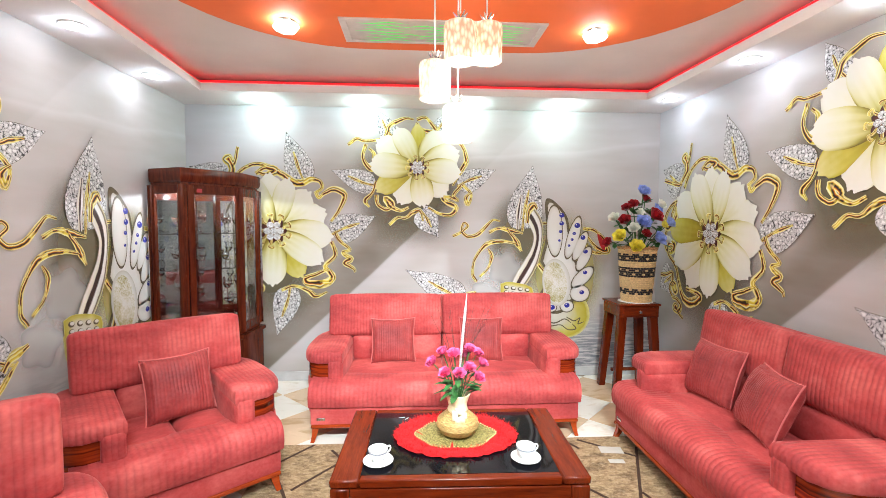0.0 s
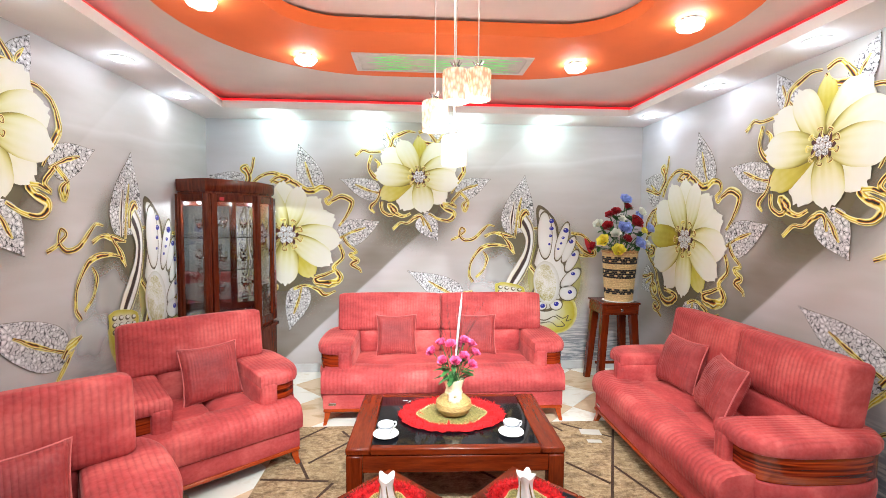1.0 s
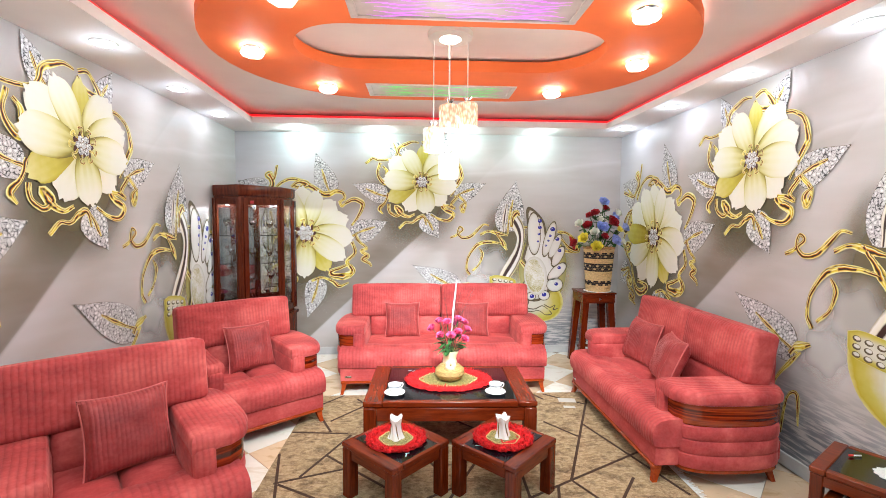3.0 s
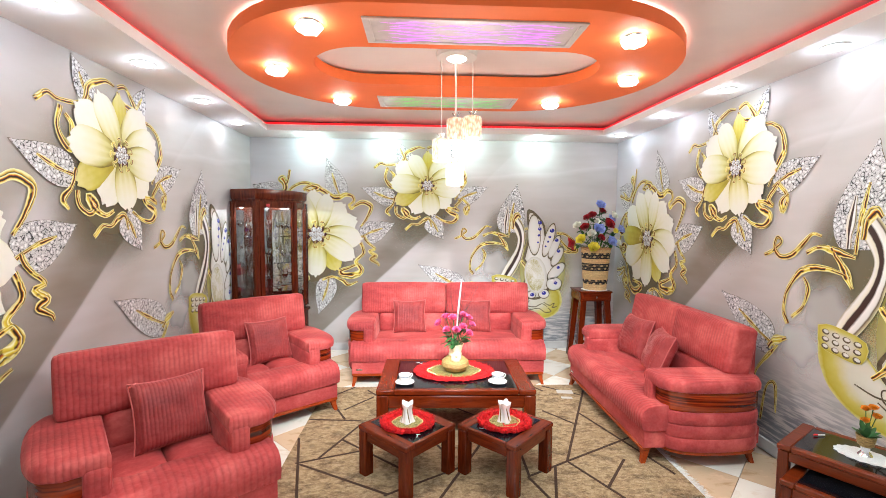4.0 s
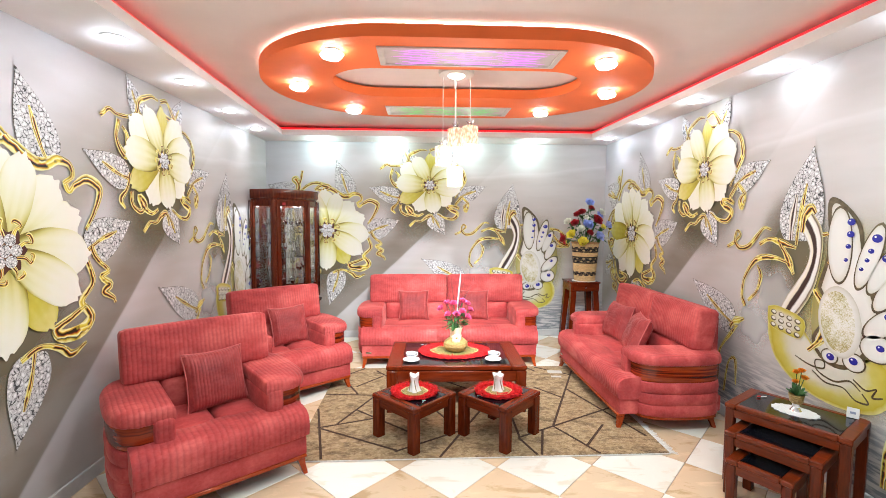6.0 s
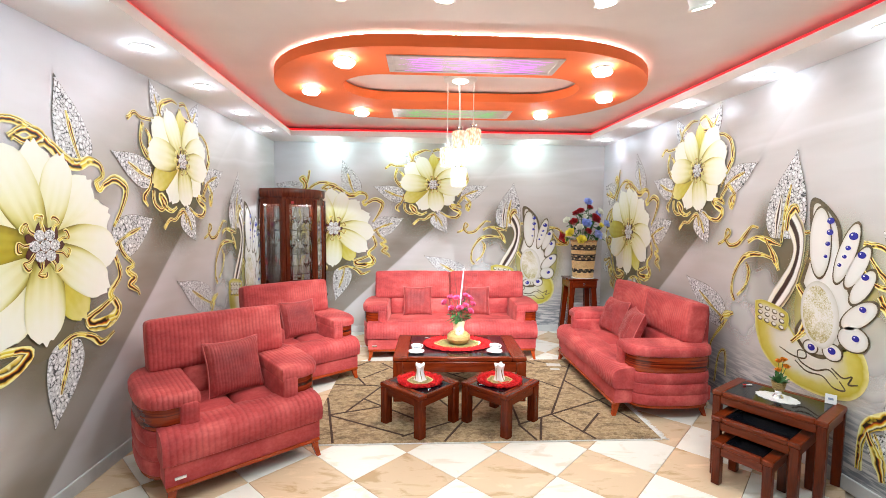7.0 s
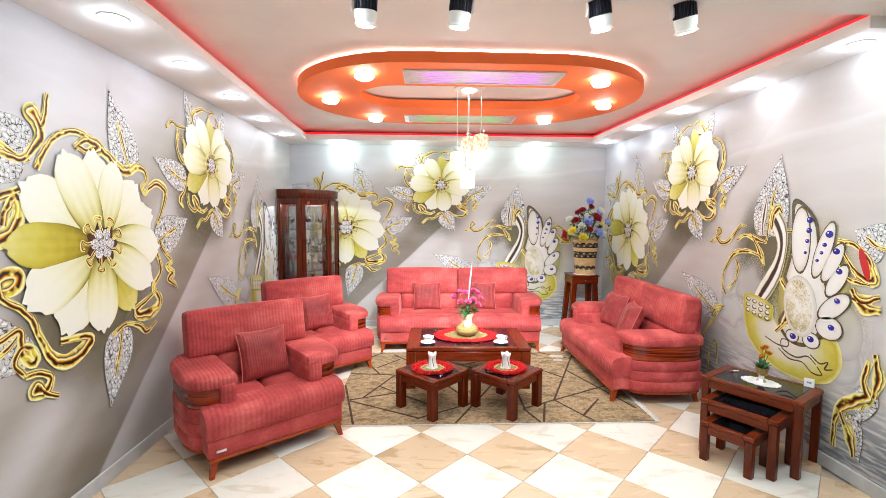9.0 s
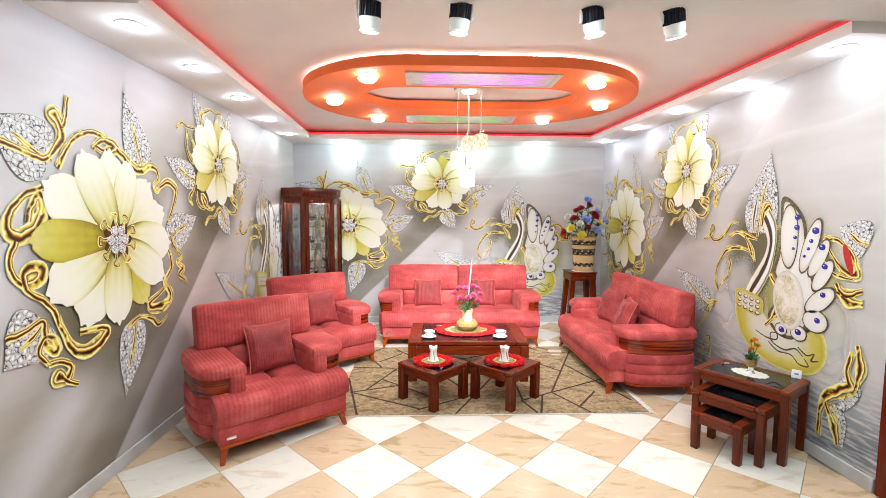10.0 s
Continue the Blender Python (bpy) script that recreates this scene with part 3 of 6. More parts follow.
for x, y in ((-1.46, 3.66), (-0.55, 3.65), (0.40, 3.64), (1.27, 3.63), (2.15, 3.37), (2.13, 2.42), (2.14, 1.58), (2.18, 0.75), (2.2, -0.07), (-2.05, 3.05), (-1.99, 2.2), (-1.93, 1.3), (-1.90, 0.5), (-1.88, -0.2)):
    soffit_lamp(x, y)
for x, y in ((1.42, -0.62), (-0.9, -0.62), (0.26, -0.62), (-1.6, -1.9), (0, -1.9), (1.6, -1.9), (-1.6, -3.6), (0, -3.6), (1.6, -3.6)):
    t = thing("recessed_spotlight", pose(x, y, LIP - 0.002), "white recessed spotlight lit in the showroom ceiling", "spotlight", "recessed spotlights")
    part("rim", Geo().lathe([(0.066, -0.008), (0.078, -0.006), (0.08, 0.001)], 24), PLASTIC_WHITE, t)
    part("lens", Geo().lathe([(0.05, -0.0115), (0.053, -0.0085)], 20), LAMP_WHITE, t)
    lamp = new("room_light", bpy.data.lights.new("room_light", "AREA"))
    lamp.data.shape, lamp.data.size, lamp.data.energy, lamp.data.color = "DISK", 0.16, ROOM_W * (2.5 if y > -1 else 0.7), (0.86, 0.96, 1.0)
    lamp.matrix_basis = pose(x, y, LIP - 0.018)

# track spotlights


def track_head(x, lean, side):
    t = thing("track_spotlight", pose(x, -0.33, CEIL), "white track spotlight with a dark ribbed heat sink", "spotlight", "track spotlights")
    part("base_plate", Geo().box((side * 0.03, 0, -0.010), (0.16, 0.04, 0.02), 0.004), PLASTIC_WHITE, t)
    part("arm", Geo().box((side * 0.066, 0, -0.075), (0.010, 0.03, 0.11), 0.003), PLASTIC_WHITE, t)
    m = Matrix.Translation((0, 0.0, -0.115)) @ pose(0, 0, 0, 14, lean, 0)
    g = Geo().lathe([(0.048, -0.012), (0.048, 0.066), (0.040, 0.070)], 24)
    sink = part("heat_sink", g, PLASTIC_BLACK, t, "dark blue black ribbed heat sink", True, m)
    for k in range(20):
        a = 2 * math.pi * k / 20
        part("fin", Geo().box((0, 0, 0), (0.012, 0.006, 0.074), 0.001), PLASTIC_BLACK, sink, "", True, Matrix.Translation((0.050 * math.cos(a), 0.050 * math.sin(a), 0.030)) @ pose(0, 0, 0, 0, 0, math.degrees(a)))
    head = part("head", Geo().lathe([(0.044, -0.078), (0.056, -0.075), (0.047, -0.062), (0.054, -0.040), (0.055, -0.010), (0.050, -0.006)], 28), PLASTIC_WHITE, t, "", True, m)
    part("lens", Geo().lathe([(0.034, -0.082), (0.040, -0.0785)], 20), LAMP_WARM, head)


for x, lean, side, aim in ((-0.585, 4, -1, (-0.75, 1.9, 0.4)), (-0.12, 6, 1, (-0.35, 2.9, 0.4)), (0.585, -14, -1, (0.55, 2.9, 0.4)), (1.02, -16, -1, (1.2, 1.7, 0.4))):
    track_head(x, lean, side)
    lamp = new("track_light", bpy.data.lights.new("track_light", "SPOT"))
    lamp.data.energy, lamp.data.color, lamp.data.spot_size, lamp.data.spot_blend, lamp.data.shadow_soft_size = TRACK_W * (2.3 if aim[1] > 2.5 else 0.8), (0.92, 0.98, 1.0), radians(52), 1.0, 0.03
    lamp.matrix_basis = look((x, -0.28, 2.54), aim)

# pendant lamp


def crystal_shade():
    """Lit crystal: warm and pale facets in upright rows."""
    n = Nodes("pendant_shade")
    vor = n.add("ShaderNodeTexVoronoi", Scale=1.0)
    n.set(vor.inputs["Vector"], n.coords(scale=(75, 75, 34)))
    c = n.ramp(vor.outputs["Distance"], [(0.15, (1.0, 0.93, 0.80)), (0.45, (1.0, 0.76, 0.46)), (0.75, (0.62, 0.30, 0.10))])
    return n.out(Base_Color=(0.42, 0.34, 0.26), Roughness=0.15, Emission_Color=c, Emission_Strength=0.8)


SHADE_GLASS = crystal_shade()
CX, CY = 0.09, 1.36
pend = thing("pendant_lamp", pose(CX, CY, CEIL), "four crystal drum pendants glowing on a round chrome canopy", "pendant lamp")
part("canopy", Geo().lathe([(0.10, -0.035), (0.135, -0.03), (0.14, -0.001)], 36), PLASTIC_WHITE, pend)
part("canopy_light", Geo().lathe([(0.05, -0.045), (0.065, -0.0355)], 28), LAMP_WARM, pend)
for dx, dy, z in ((-0.10, 0.03, 2.125), (-0.005, -0.06, 2.245), (0.115, 0.04, 2.285), (0.0, 0.08, 1.965)):
    part("cable", Geo().tube([(dx, dy, -0.03), (dx, dy, z + 0.11 - CEIL)], 0.0035, 6), PLASTIC_WHITE, pend)
    sh = part("shade", Geo().lathe([(0.050, -0.080), (0.062, -0.075), (0.064, 0.055), (0.060, 0.068), (0.03, 0.08)], 40, (dx, dy, z - CEIL), True, None, 0.03, 13), SHADE_GLASS, pend, "ribbed crystal drum shade")
    crown = Geo()
    for k in range(6):
        a = math.pi * k / 3
        crown.tube([(dx + 0.008 * math.cos(a), dy + 0.008 * math.sin(a), z + 0.08 - CEIL), (dx + 0.014 * math.cos(a), dy + 0.014 * math.sin(a), z + 0.095 - CEIL), (dx + 0.028 * math.cos(a), dy + 0.028 * math.sin(a), z + 0.112 - CEIL)], [0.006, 0.005, 0.002], 5)
    part("crown", crown, CHROME, sh, "small chrome leaf crown")
    lamp = new("pendant_light", bpy.data.lights.new("pendant_light", "POINT"))
    lamp.data.energy, lamp.data.color, lamp.data.shadow_soft_size = PEND_W, (1, 0.94, 0.86), 0.07
    lamp.matrix_basis = pose(CX + dx, CY + dy, z - 0.16)

# ---- sofas ----


def arm_ring(width, y0, y1, z, grow=0.0, side=1, inner=0.0):
    """Plan of an arm: straight inner side, bulging outer side. Local x from 0 (inner) to width."""
    out = []
    n = 18
    for k in range(n + 1):
        t = k / n
        y = y0 - grow + (y1 - y0 + 2 * grow) * t
        s = 2 * t - 1
        x = (width + grow) * (0.58 + 0.42 * max(0.0, 1 - abs(s) ** 3.0) ** 0.55)
        out.append((x, y))
    out += [(inner - grow * 0.5, y1 + grow), (inner - grow * 0.5, y0 - grow)]
    if side < 0:
        out = [(-x, y) for x, y in out][::-1]
    return [(x, y, z) for x, y in out]


def shift(ring, dx):
    return [(x + dx, y, z) for x, y, z in ring]


def sofa(name, m, width, cushions, label, tag=True):
    """Upholstered seat: width over the arms, local front is -y, front legs on y = 0."""
    t = thing(name, m, label, "armchair" if cushions == 1 else "sofa", "salmon velvet suite")
    aw = 0.30
    iw = width / 2 - aw
    # plinth and seat
    part("base", Geo().box((0, 0.43, 0.185), (width - 0.24, 0.80, 0.13), 0.012), VELVET_PLAIN, t)
    part("apron", Geo().soft((0, 0.075, 0.185), (width - 0.19, 0.15, 0.13), 0.010, (0, 0.004, 0)), VELVET_PLAIN, t)
    part("rail", Geo().box((0, 0.015, 0.112), (width - 0.20, 0.05, 0.024), 0.006), ORANGE_WOOD, t, "polished orange wooden front rail")
    sw = (2 * iw + 0.02) / max(2, cushions)
    for k in range(max(2, cushions)):
        part("seat_cushion", Geo().soft(((k - (max(2, cushions) - 1) / 2) * sw, 0.42, 0.310), (sw - 0.004, 0.62, 0.19), 0.04, (0, 0, 0.02), 9), VELVET_PLAIN, t)
    prof = [(0.02, 0.240), (-0.006, 0.243), (-0.020, 0.252), (-0.030, 0.300), (-0.028, 0.342), (-0.014, 0.380), (0.018, 0.406), (0.07, 0.418), (0.15, 0.420), (0.24, 0.412), (0.28, 0.39), (0.28, 0.29), (0.15, 0.240)]
    cy, cz = 0.11, 0.33
    secs = []
    for k in range(25):
        s = -1 + k / 12
        e = 0.965 if abs(s) == 1 else 1.0
        x = s * (width / 2 - 0.085) if abs(s) in (0, 1) else s * (width / 2 - 0.085) * 0.992
        wob = 1 + 0.012 * noise.noise((s * 3.1, width, 0.3))
        secs.append([(x, cy + (y - cy) * e * (1 if y > 0 else wob), cz + (z - cz) * e * (wob if z > 0.37 else 1)) for y, z in reversed(prof)])
    roll = Geo().loft(secs)
    part("seat_roll", roll, VELVET_WIDE, t, "rounded ribbed front roll of the seat")
    # legs
    for sx in (-1, 1):
        for y, lean in ((0.03, -0.03), (0.74, 0.03)):
            x = sx * (width / 2 - 0.135)
            part("leg", Geo().loft([[(x + sx * 0.025 + a * 0.013, y + lean + b * 0.013, 0.0) for a, b in ((-1, -1), (1, -1), (1, 1), (-1, 1))],
                                    [(x + sx * 0.010 + a * 0.018, y + lean * 0.35 + b * 0.018, 0.06) for a, b in ((-1, -1), (1, -1), (1, 1), (-1, 1))],
                                    [(x + a * 0.028, y + b * 0.026, 0.125) for a, b in ((-1, -1), (1, -1), (1, 1), (-1, 1))]]), ORANGE_WOOD, t)
    # arms
    for side in (-1, 1):
        x0 = side * iw
        y0, y1 = 0.11, 0.80
        body = Geo()
        rings = []
        for k in range(3):
            za, zb = 0.125 + k * 0.0885, 0.2135 + k * 0.0885
            for z, g in ((za, -0.006), (za + 0.007, 0.0), (za + 0.044, 0.003), (zb - 0.007, 0.0), (zb, -0.006)):
                rings.append(shift(arm_ring(aw - 0.01, y0 + 0.02, y1, z, g, side), x0))
        part("arm_plinth", Geo().loft([shift(arm_ring(aw - 0.02, y0 + 0.03, y1, z, g, side), x0) for z, g in ((0.098, -0.008), (0.102, 0.0), (0.124, 0.0))]), ORANGE_WOOD, t, "polished wooden foot of the arm")
        part("arm_base", body.loft(rings), VELVET_PLAIN, t, "banded upholstered arm base")
        part("arm_band", Geo().loft([shift(arm_ring(aw - 0.015, y0 + 0.02, y1, z, g, side), x0) for z, g in ((0.3915, -0.006), (0.40, 0.0), (0.522, 0.0), (0.530, -0.006))]), STRIPED, t, "glossy striped wooden band round the arm")
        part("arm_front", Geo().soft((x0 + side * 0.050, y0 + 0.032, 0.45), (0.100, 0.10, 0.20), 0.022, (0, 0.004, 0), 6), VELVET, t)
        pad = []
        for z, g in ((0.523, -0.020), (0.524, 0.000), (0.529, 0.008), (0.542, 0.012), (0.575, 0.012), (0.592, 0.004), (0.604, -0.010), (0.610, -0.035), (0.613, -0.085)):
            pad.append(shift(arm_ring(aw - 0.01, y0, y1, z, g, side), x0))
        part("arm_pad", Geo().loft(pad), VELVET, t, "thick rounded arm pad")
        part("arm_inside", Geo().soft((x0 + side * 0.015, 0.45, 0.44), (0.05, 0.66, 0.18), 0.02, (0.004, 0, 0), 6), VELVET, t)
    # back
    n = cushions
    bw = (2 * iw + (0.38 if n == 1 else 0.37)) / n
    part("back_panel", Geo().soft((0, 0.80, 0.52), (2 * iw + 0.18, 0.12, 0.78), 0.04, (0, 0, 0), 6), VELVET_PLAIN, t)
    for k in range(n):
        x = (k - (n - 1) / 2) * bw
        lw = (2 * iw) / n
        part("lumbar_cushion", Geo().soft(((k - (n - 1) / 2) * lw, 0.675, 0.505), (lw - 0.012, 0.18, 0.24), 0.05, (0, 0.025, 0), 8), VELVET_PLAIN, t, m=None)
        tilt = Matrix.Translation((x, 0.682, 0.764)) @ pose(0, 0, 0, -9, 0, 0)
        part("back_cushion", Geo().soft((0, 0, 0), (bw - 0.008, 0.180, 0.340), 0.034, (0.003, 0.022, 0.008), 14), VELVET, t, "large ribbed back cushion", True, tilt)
    if tag:
        part("maker_tag", Geo().soft((-width / 2 + 0.17, -0.004, 0.165), (0.06, 0.006, 0.020), 0.003, (0, 0, 0), 4), CHROME, t, "small silver maker's tag")
    return t


def pillow(x, y, z, rx, rz, group="throw pillows", size=0.36):
    """Square pillow with pinched corners, standing on its edge; front is -y."""
    t = thing("throw_pillow", pose(x, y, z, rx, 0, rz), "square salmon satin throw pillow with piped edges", "pillow", group)
    n = 22
    h = size / 2
    vs, fs = [], []
    par = np.linspace(-1, 1, n + 1)
    for s_ in (-1, 1):
        for i in range(n + 1):
            for j in range(n + 1):
                a, b = par[i], par[j]
                pin = 1 - 0.09 * (1 - a * a) * abs(b) ** 3
                pin2 = 1 - 0.09 * (1 - b * b) * abs(a) ** 3
                th = 0.082 * ((1 - a ** 4) * (1 - b ** 4)) ** 0.55
                th += (0.012 * noise.noise((a * 2.1, b * 2.1, s_ + x * 9)) - 0.010 * math.exp(-((abs(a) - 0.62 + 0.12 * b * b) / 0.07) ** 2)) * (1 - a ** 4) * (1 - b ** 4)
                vs.append((a * h * pin2, s_ * th, b * h * pin + h))
    k = (n + 1) ** 2
    for i in range(n):
        for j in range(n):
            q = [i * (n + 1) + j, (i + 1) * (n + 1) + j, (i + 1) * (n + 1) + j + 1, i * (n + 1) + j + 1]
            fs.append(q)
            fs.append([k + r for r in q[::-1]])
    part("cover", Geo().put(vs, fs), SATIN, t)
    edge = []
    for i in range(4 * n):
        s, q = divmod(i, n)
        a, b = [(par[q], -1), (1, par[q]), (-par[q], 1), (-1, -par[q])][s]
        edge.append((a * h * (1 - 0.09 * (1 - b * b) * abs(a) ** 3), 0, b * h * (1 - 0.09 * (1 - a * a) * abs(b) ** 3) + h))
    edge.append(edge[0])
    part("piping", Geo().tube(edge, 0.005, 6), PIPING, t)
    return t


back_sofa = sofa("sofa", pose(0.135, 2.615, 0), 2.11, 2, "wide salmon corduroy velvet sofa against the mural wall")
east_sofa = sofa("sofa", pose(1.35, 1.845, 0, 0, 0, -90), 1.66, 2, "two-seat salmon corduroy velvet sofa beside the rug")
chair_m = [pose(-1.265, 0.35, 0, 0, 0, 38.5), pose(-1.212, 1.77, 0, 0, 0, 38.5)]
for m in chair_m:
    sofa("armchair", m, 1.10, 1, "salmon corduroy velvet armchair with wooden arm bands")


def on(m, x, y, z, rx, rz):
    q = m @ pose(x, y, z, rx, 0, rz)
    return q


def pillow_on(base, x, y, z, rx, rz, size=0.37):
    p = pillow(0, 0, 0, 0, 0, "throw pillows", size)
    p.matrix_basis = on(base, x, y, z, rx, rz)


B = pose(0.135, 2.615, 0)
pillow_on(B, -0.40, 0.44, 0.415, -16, 4, 0.36)
pillow_on(B, 0.31, 0.44, 0.415, -16, -4, 0.36)
Eb = pose(1.35, 1.845, 0, 0, 0, -90)
pillow_on(Eb, -0.36, 0.42, 0.415, -18, 8)
pillow_on(Eb, 0.10, 0.36, 0.415, -22, -14)
for m in chair_m:
    pillow_on(m, 0.05, 0.40, 0.415, -18, 5)

# ---- tables ----


def writing(parent, pts, z, colour):
    """Short unreadable marks as plain bars."""
    for x, y, w, a in pts:
        part("mark", Geo().box((0, 0, 0), (w, 0.006, 0.0012), 0.0003), colour, parent, "", True, pose(x, y, z, 0, 0, a))


PEN = plain("pale_marks", (0.45, 0.62, 0.60), 0.6)
coffee = thing("coffee_table", pose(0.125, 1.80, 0, 0, 0, -1.5), "glossy cherry wood coffee table with a black glass top", "table")
CW, CD, CH = 1.17, 0.74, 0.41
for sx in (-1, 1):
    part("side_board", Geo().box((sx * (CW / 2 - 0.065), 0, CH - 0.02), (0.13, CD, 0.04), 0.008), WOOD_Y, coffee)
    for sy in (-1, 1):
        part("leg", Geo().box((sx * (CW / 2 - 0.045), sy * (CD / 2 - 0.045), (CH - 0.042) / 2), (0.085, 0.085, CH - 0.042), 0.008), WOOD_Z, coffee)
    part("side_apron", Geo().box((sx * (CW / 2 - 0.03), 0, CH - 0.09), (0.03, CD - 0.18, 0.09), 0.003), WOOD_Y, coffee)
for sy in (-1, 1):
    part("end_board", Geo().box((0, sy * (CD / 2 - 0.022), CH - 0.02), (CW - 0.262, 0.044, 0.04), 0.006), WOOD, coffee)
    part("apron", Geo().box((0, sy * (CD / 2 - 0.02), CH - 0.09), (CW - 0.18, 0.03, 0.09), 0.003), WOOD, coffee)
top = part("glass_top", Geo().box((0, 0, CH - 0.008), (CW - 0.264, CD - 0.092, 0.012), 0.001), BLACK_GLASS, coffee, "black glass panel")
writing(top, ((-0.30, 0.26, 0.035, 8), (-0.27, 0.245, 0.03, 50)), CH - 0.001, PEN)


def side_table(x, y, rz):
    t = thing("side_table", pose(x, y, 0, 0, 0, rz), "small square cherry wood side table with a black glass top", "table", "small tables")
    w, h = 0.445, 0.335
    for sx in (-1, 1):
        for sy in (-1, 1):
            part("leg", Geo().box((sx * (w / 2 - 0.036), sy * (w / 2 - 0.036), (h - 0.032) / 2), (0.068, 0.068, h - 0.032), 0.006), WOOD_Z, t)
        part("top_rail", Geo().box((sx * (w / 2 - 0.04), 0, h - 0.016), (0.08, w, 0.032), 0.006), WOOD_Y, t)
        part("apron", Geo().box((sx * (w / 2 - 0.028), 0, h - 0.062), (0.03, w - 0.15, 0.058), 0.003), WOOD_Y, t)
        part("top_rail", Geo().box((0, sx * (w / 2 - 0.012), h - 0.016), (w - 0.162, 0.024, 0.030), 0.004), WOOD, t)
        part("apron", Geo().box((0, sx * (w / 2 - 0.028), h - 0.062), (w - 0.15, 0.03, 0.058), 0.003), WOOD, t)
    g = part("glass_top", Geo().box((0, 0, h - 0.010), (w - 0.163, w - 0.05, 0.012), 0.001), BLACK_GLASS, t, "black glass panel")
    writing(g, ((-0.07, -0.16, 0.03, 40), (-0.05, -0.15, 0.025, -30), (0.07, 0.16, 0.03, 20)), h - 0.003, PEN)
    return t


ST = ((-0.23, 1.075, 45), (0.405, 1.065, -45))
for x, y, r in ST:
    side_table(x, y, r)


def doily(x, y, z, rx_, ry_, inner, lobes, name="doily", seed=1):
    t = thing(name, pose(x, y, z), "red fur trimmed mat with a gold lace middle", "table mat", "fur trimmed mats")
    rnd = random.Random(seed)
    n = 84
    prof = ((1.0, 0.002), (1.04, 0.008), (0.97, 0.017), (0.86, 0.020), (0.76, 0.014), (0.70, 0.006))
    rings = []
    jit = [rnd.uniform(-0.03, 0.03) for _ in range(n)]
    for r, h in prof:
        rings.append([(rx_ * (r * (1 + 0.014 * math.cos(lobes * a)) + jit[i] * r) * math.cos(a), ry_ * (r * (1 + 0.014 * math.cos(lobes * a)) + jit[i] * r) * math.sin(a), h + rnd.uniform(-0.005, 0.006))
                      for i, a in ((i, 2 * math.pi * i / n) for i in range(n))])
    g = Geo().loft(rings, True)
    for _ in range(3200):
        a, r = rnd.uniform(0, 6.283), rnd.uniform(0.74, 1.03)
        p = Vector((rx_ * r * math.cos(a), ry_ * r * math.sin(a), 0.012))
        d = Vector((rnd.uniform(-1, 1), rnd.uniform(-1, 1), 0)) * 0.012 + Vector((math.cos(a), math.sin(a), 0)) * 0.014 * (r - 0.8) * 4
        q = p + d + Vector((0, 0, rnd.uniform(-0.002, 0.024)))
        s = Vector((-d.y, d.x, 0)).normalized() * 0.0022
        k = len(g.v)
        g.put([p + s, p - s, q], [(0, 1, 2)])
    part("fur_border", g, RED_FUR, t, "shaggy bright red fur border")
    part("lace_middle", Geo().loft([[(rx_ * inner * (1 + 0.05 * math.cos(6 * a)) * math.cos(a), ry_ * inner * (1 + 0.05 * math.cos(6 * a)) * math.sin(a), h) for a in (2 * math.pi * i / 60 for i in range(60))] for h in (0.004, 0.0095)]), GOLD_LACE, t, "gold green lace middle")
    beads = Geo()
    for i in range(60):
        a = 2 * math.pi * i / 60
        r = inner * (1 + 0.05 * math.cos(6 * a))
        beads.lathe([(0.0015, -0.004), (0.004, 0), (0.0015, 0.004)], 6, (rx_ * r * math.cos(a), ry_ * r * math.sin(a), 0.012))
    part("bead_edge", beads, BEAD, t, "row of pale gold beads")
    return t


BEAD = plain("gold_bead", (0.75, 0.60, 0.28), 0.3, 0.5)
TOP = CH - 0.0015
doily(0.125, 1.84, TOP, 0.315, 0.235, 0.66, 14, seed=3)
for i, (x, y, r) in enumerate(ST):
    doily(x + (0.0, -0.005)[i], y + 0.01, 0.3325, 0.168, 0.155, 0.56, 11, seed=5 + i)

# vase on the coffee table
RATTAN = Nodes("rattan")
_w = RATTAN.noise(RATTAN.coords(scale=(1, 1, 5)), 60, 3)
RATTAN.bump(_w, 0.9, 0.004)
RATTAN = RATTAN.out(Base_Color=RATTAN.ramp(_w, [(0.3, (0.17, 0.10, 0.03)), (0.55, (0.40, 0.27, 0.09)), (0.75, (0.58, 0.43, 0.18))]), Roughness=0.5)
CREAM = plain("cream_glaze", (0.78, 0.66, 0.42), 0.3, 0, 0.12, 30, 0.1, 0.3)
PINK = plain("pink_petal", (0.80, 0.10, 0.25), 0.55, 0, 0.5, 45)
VX, VY = 0.135, 1.83
vase = thing("flower_vase", pose(VX, VY, TOP + 0.0095), "round straw vase with a cream flared neck", "vase")
part("body", Geo().lathe([(0.05, 0.0), (0.09, 0.02), (0.112, 0.055), (0.108, 0.085), (0.075, 0.115), (0.05, 0.13)], 40), RATTAN, vase, "round straw coloured belly")
part("neck", Geo().lathe([(0.05, 0.128), (0.055, 0.14), (0.048, 0.16), (0.055, 0.19), (0.068, 0.225), (0.064, 0.226), (0.052, 0.19)], 36, cap=False), CREAM, vase, "cream glazed flared neck")
bow = Geo()
for k in range(7):
    a = 2 * math.pi * k / 7
    bow.soft((0.024 * math.cos(a), -0.082, 0.135 + 0.024 * math.sin(a)), (0.034, 0.014, 0.034), 0.007, (0, 0.004, 0), 4)
part("rosette", bow, CREAM, vase, "cream bow on the neck")


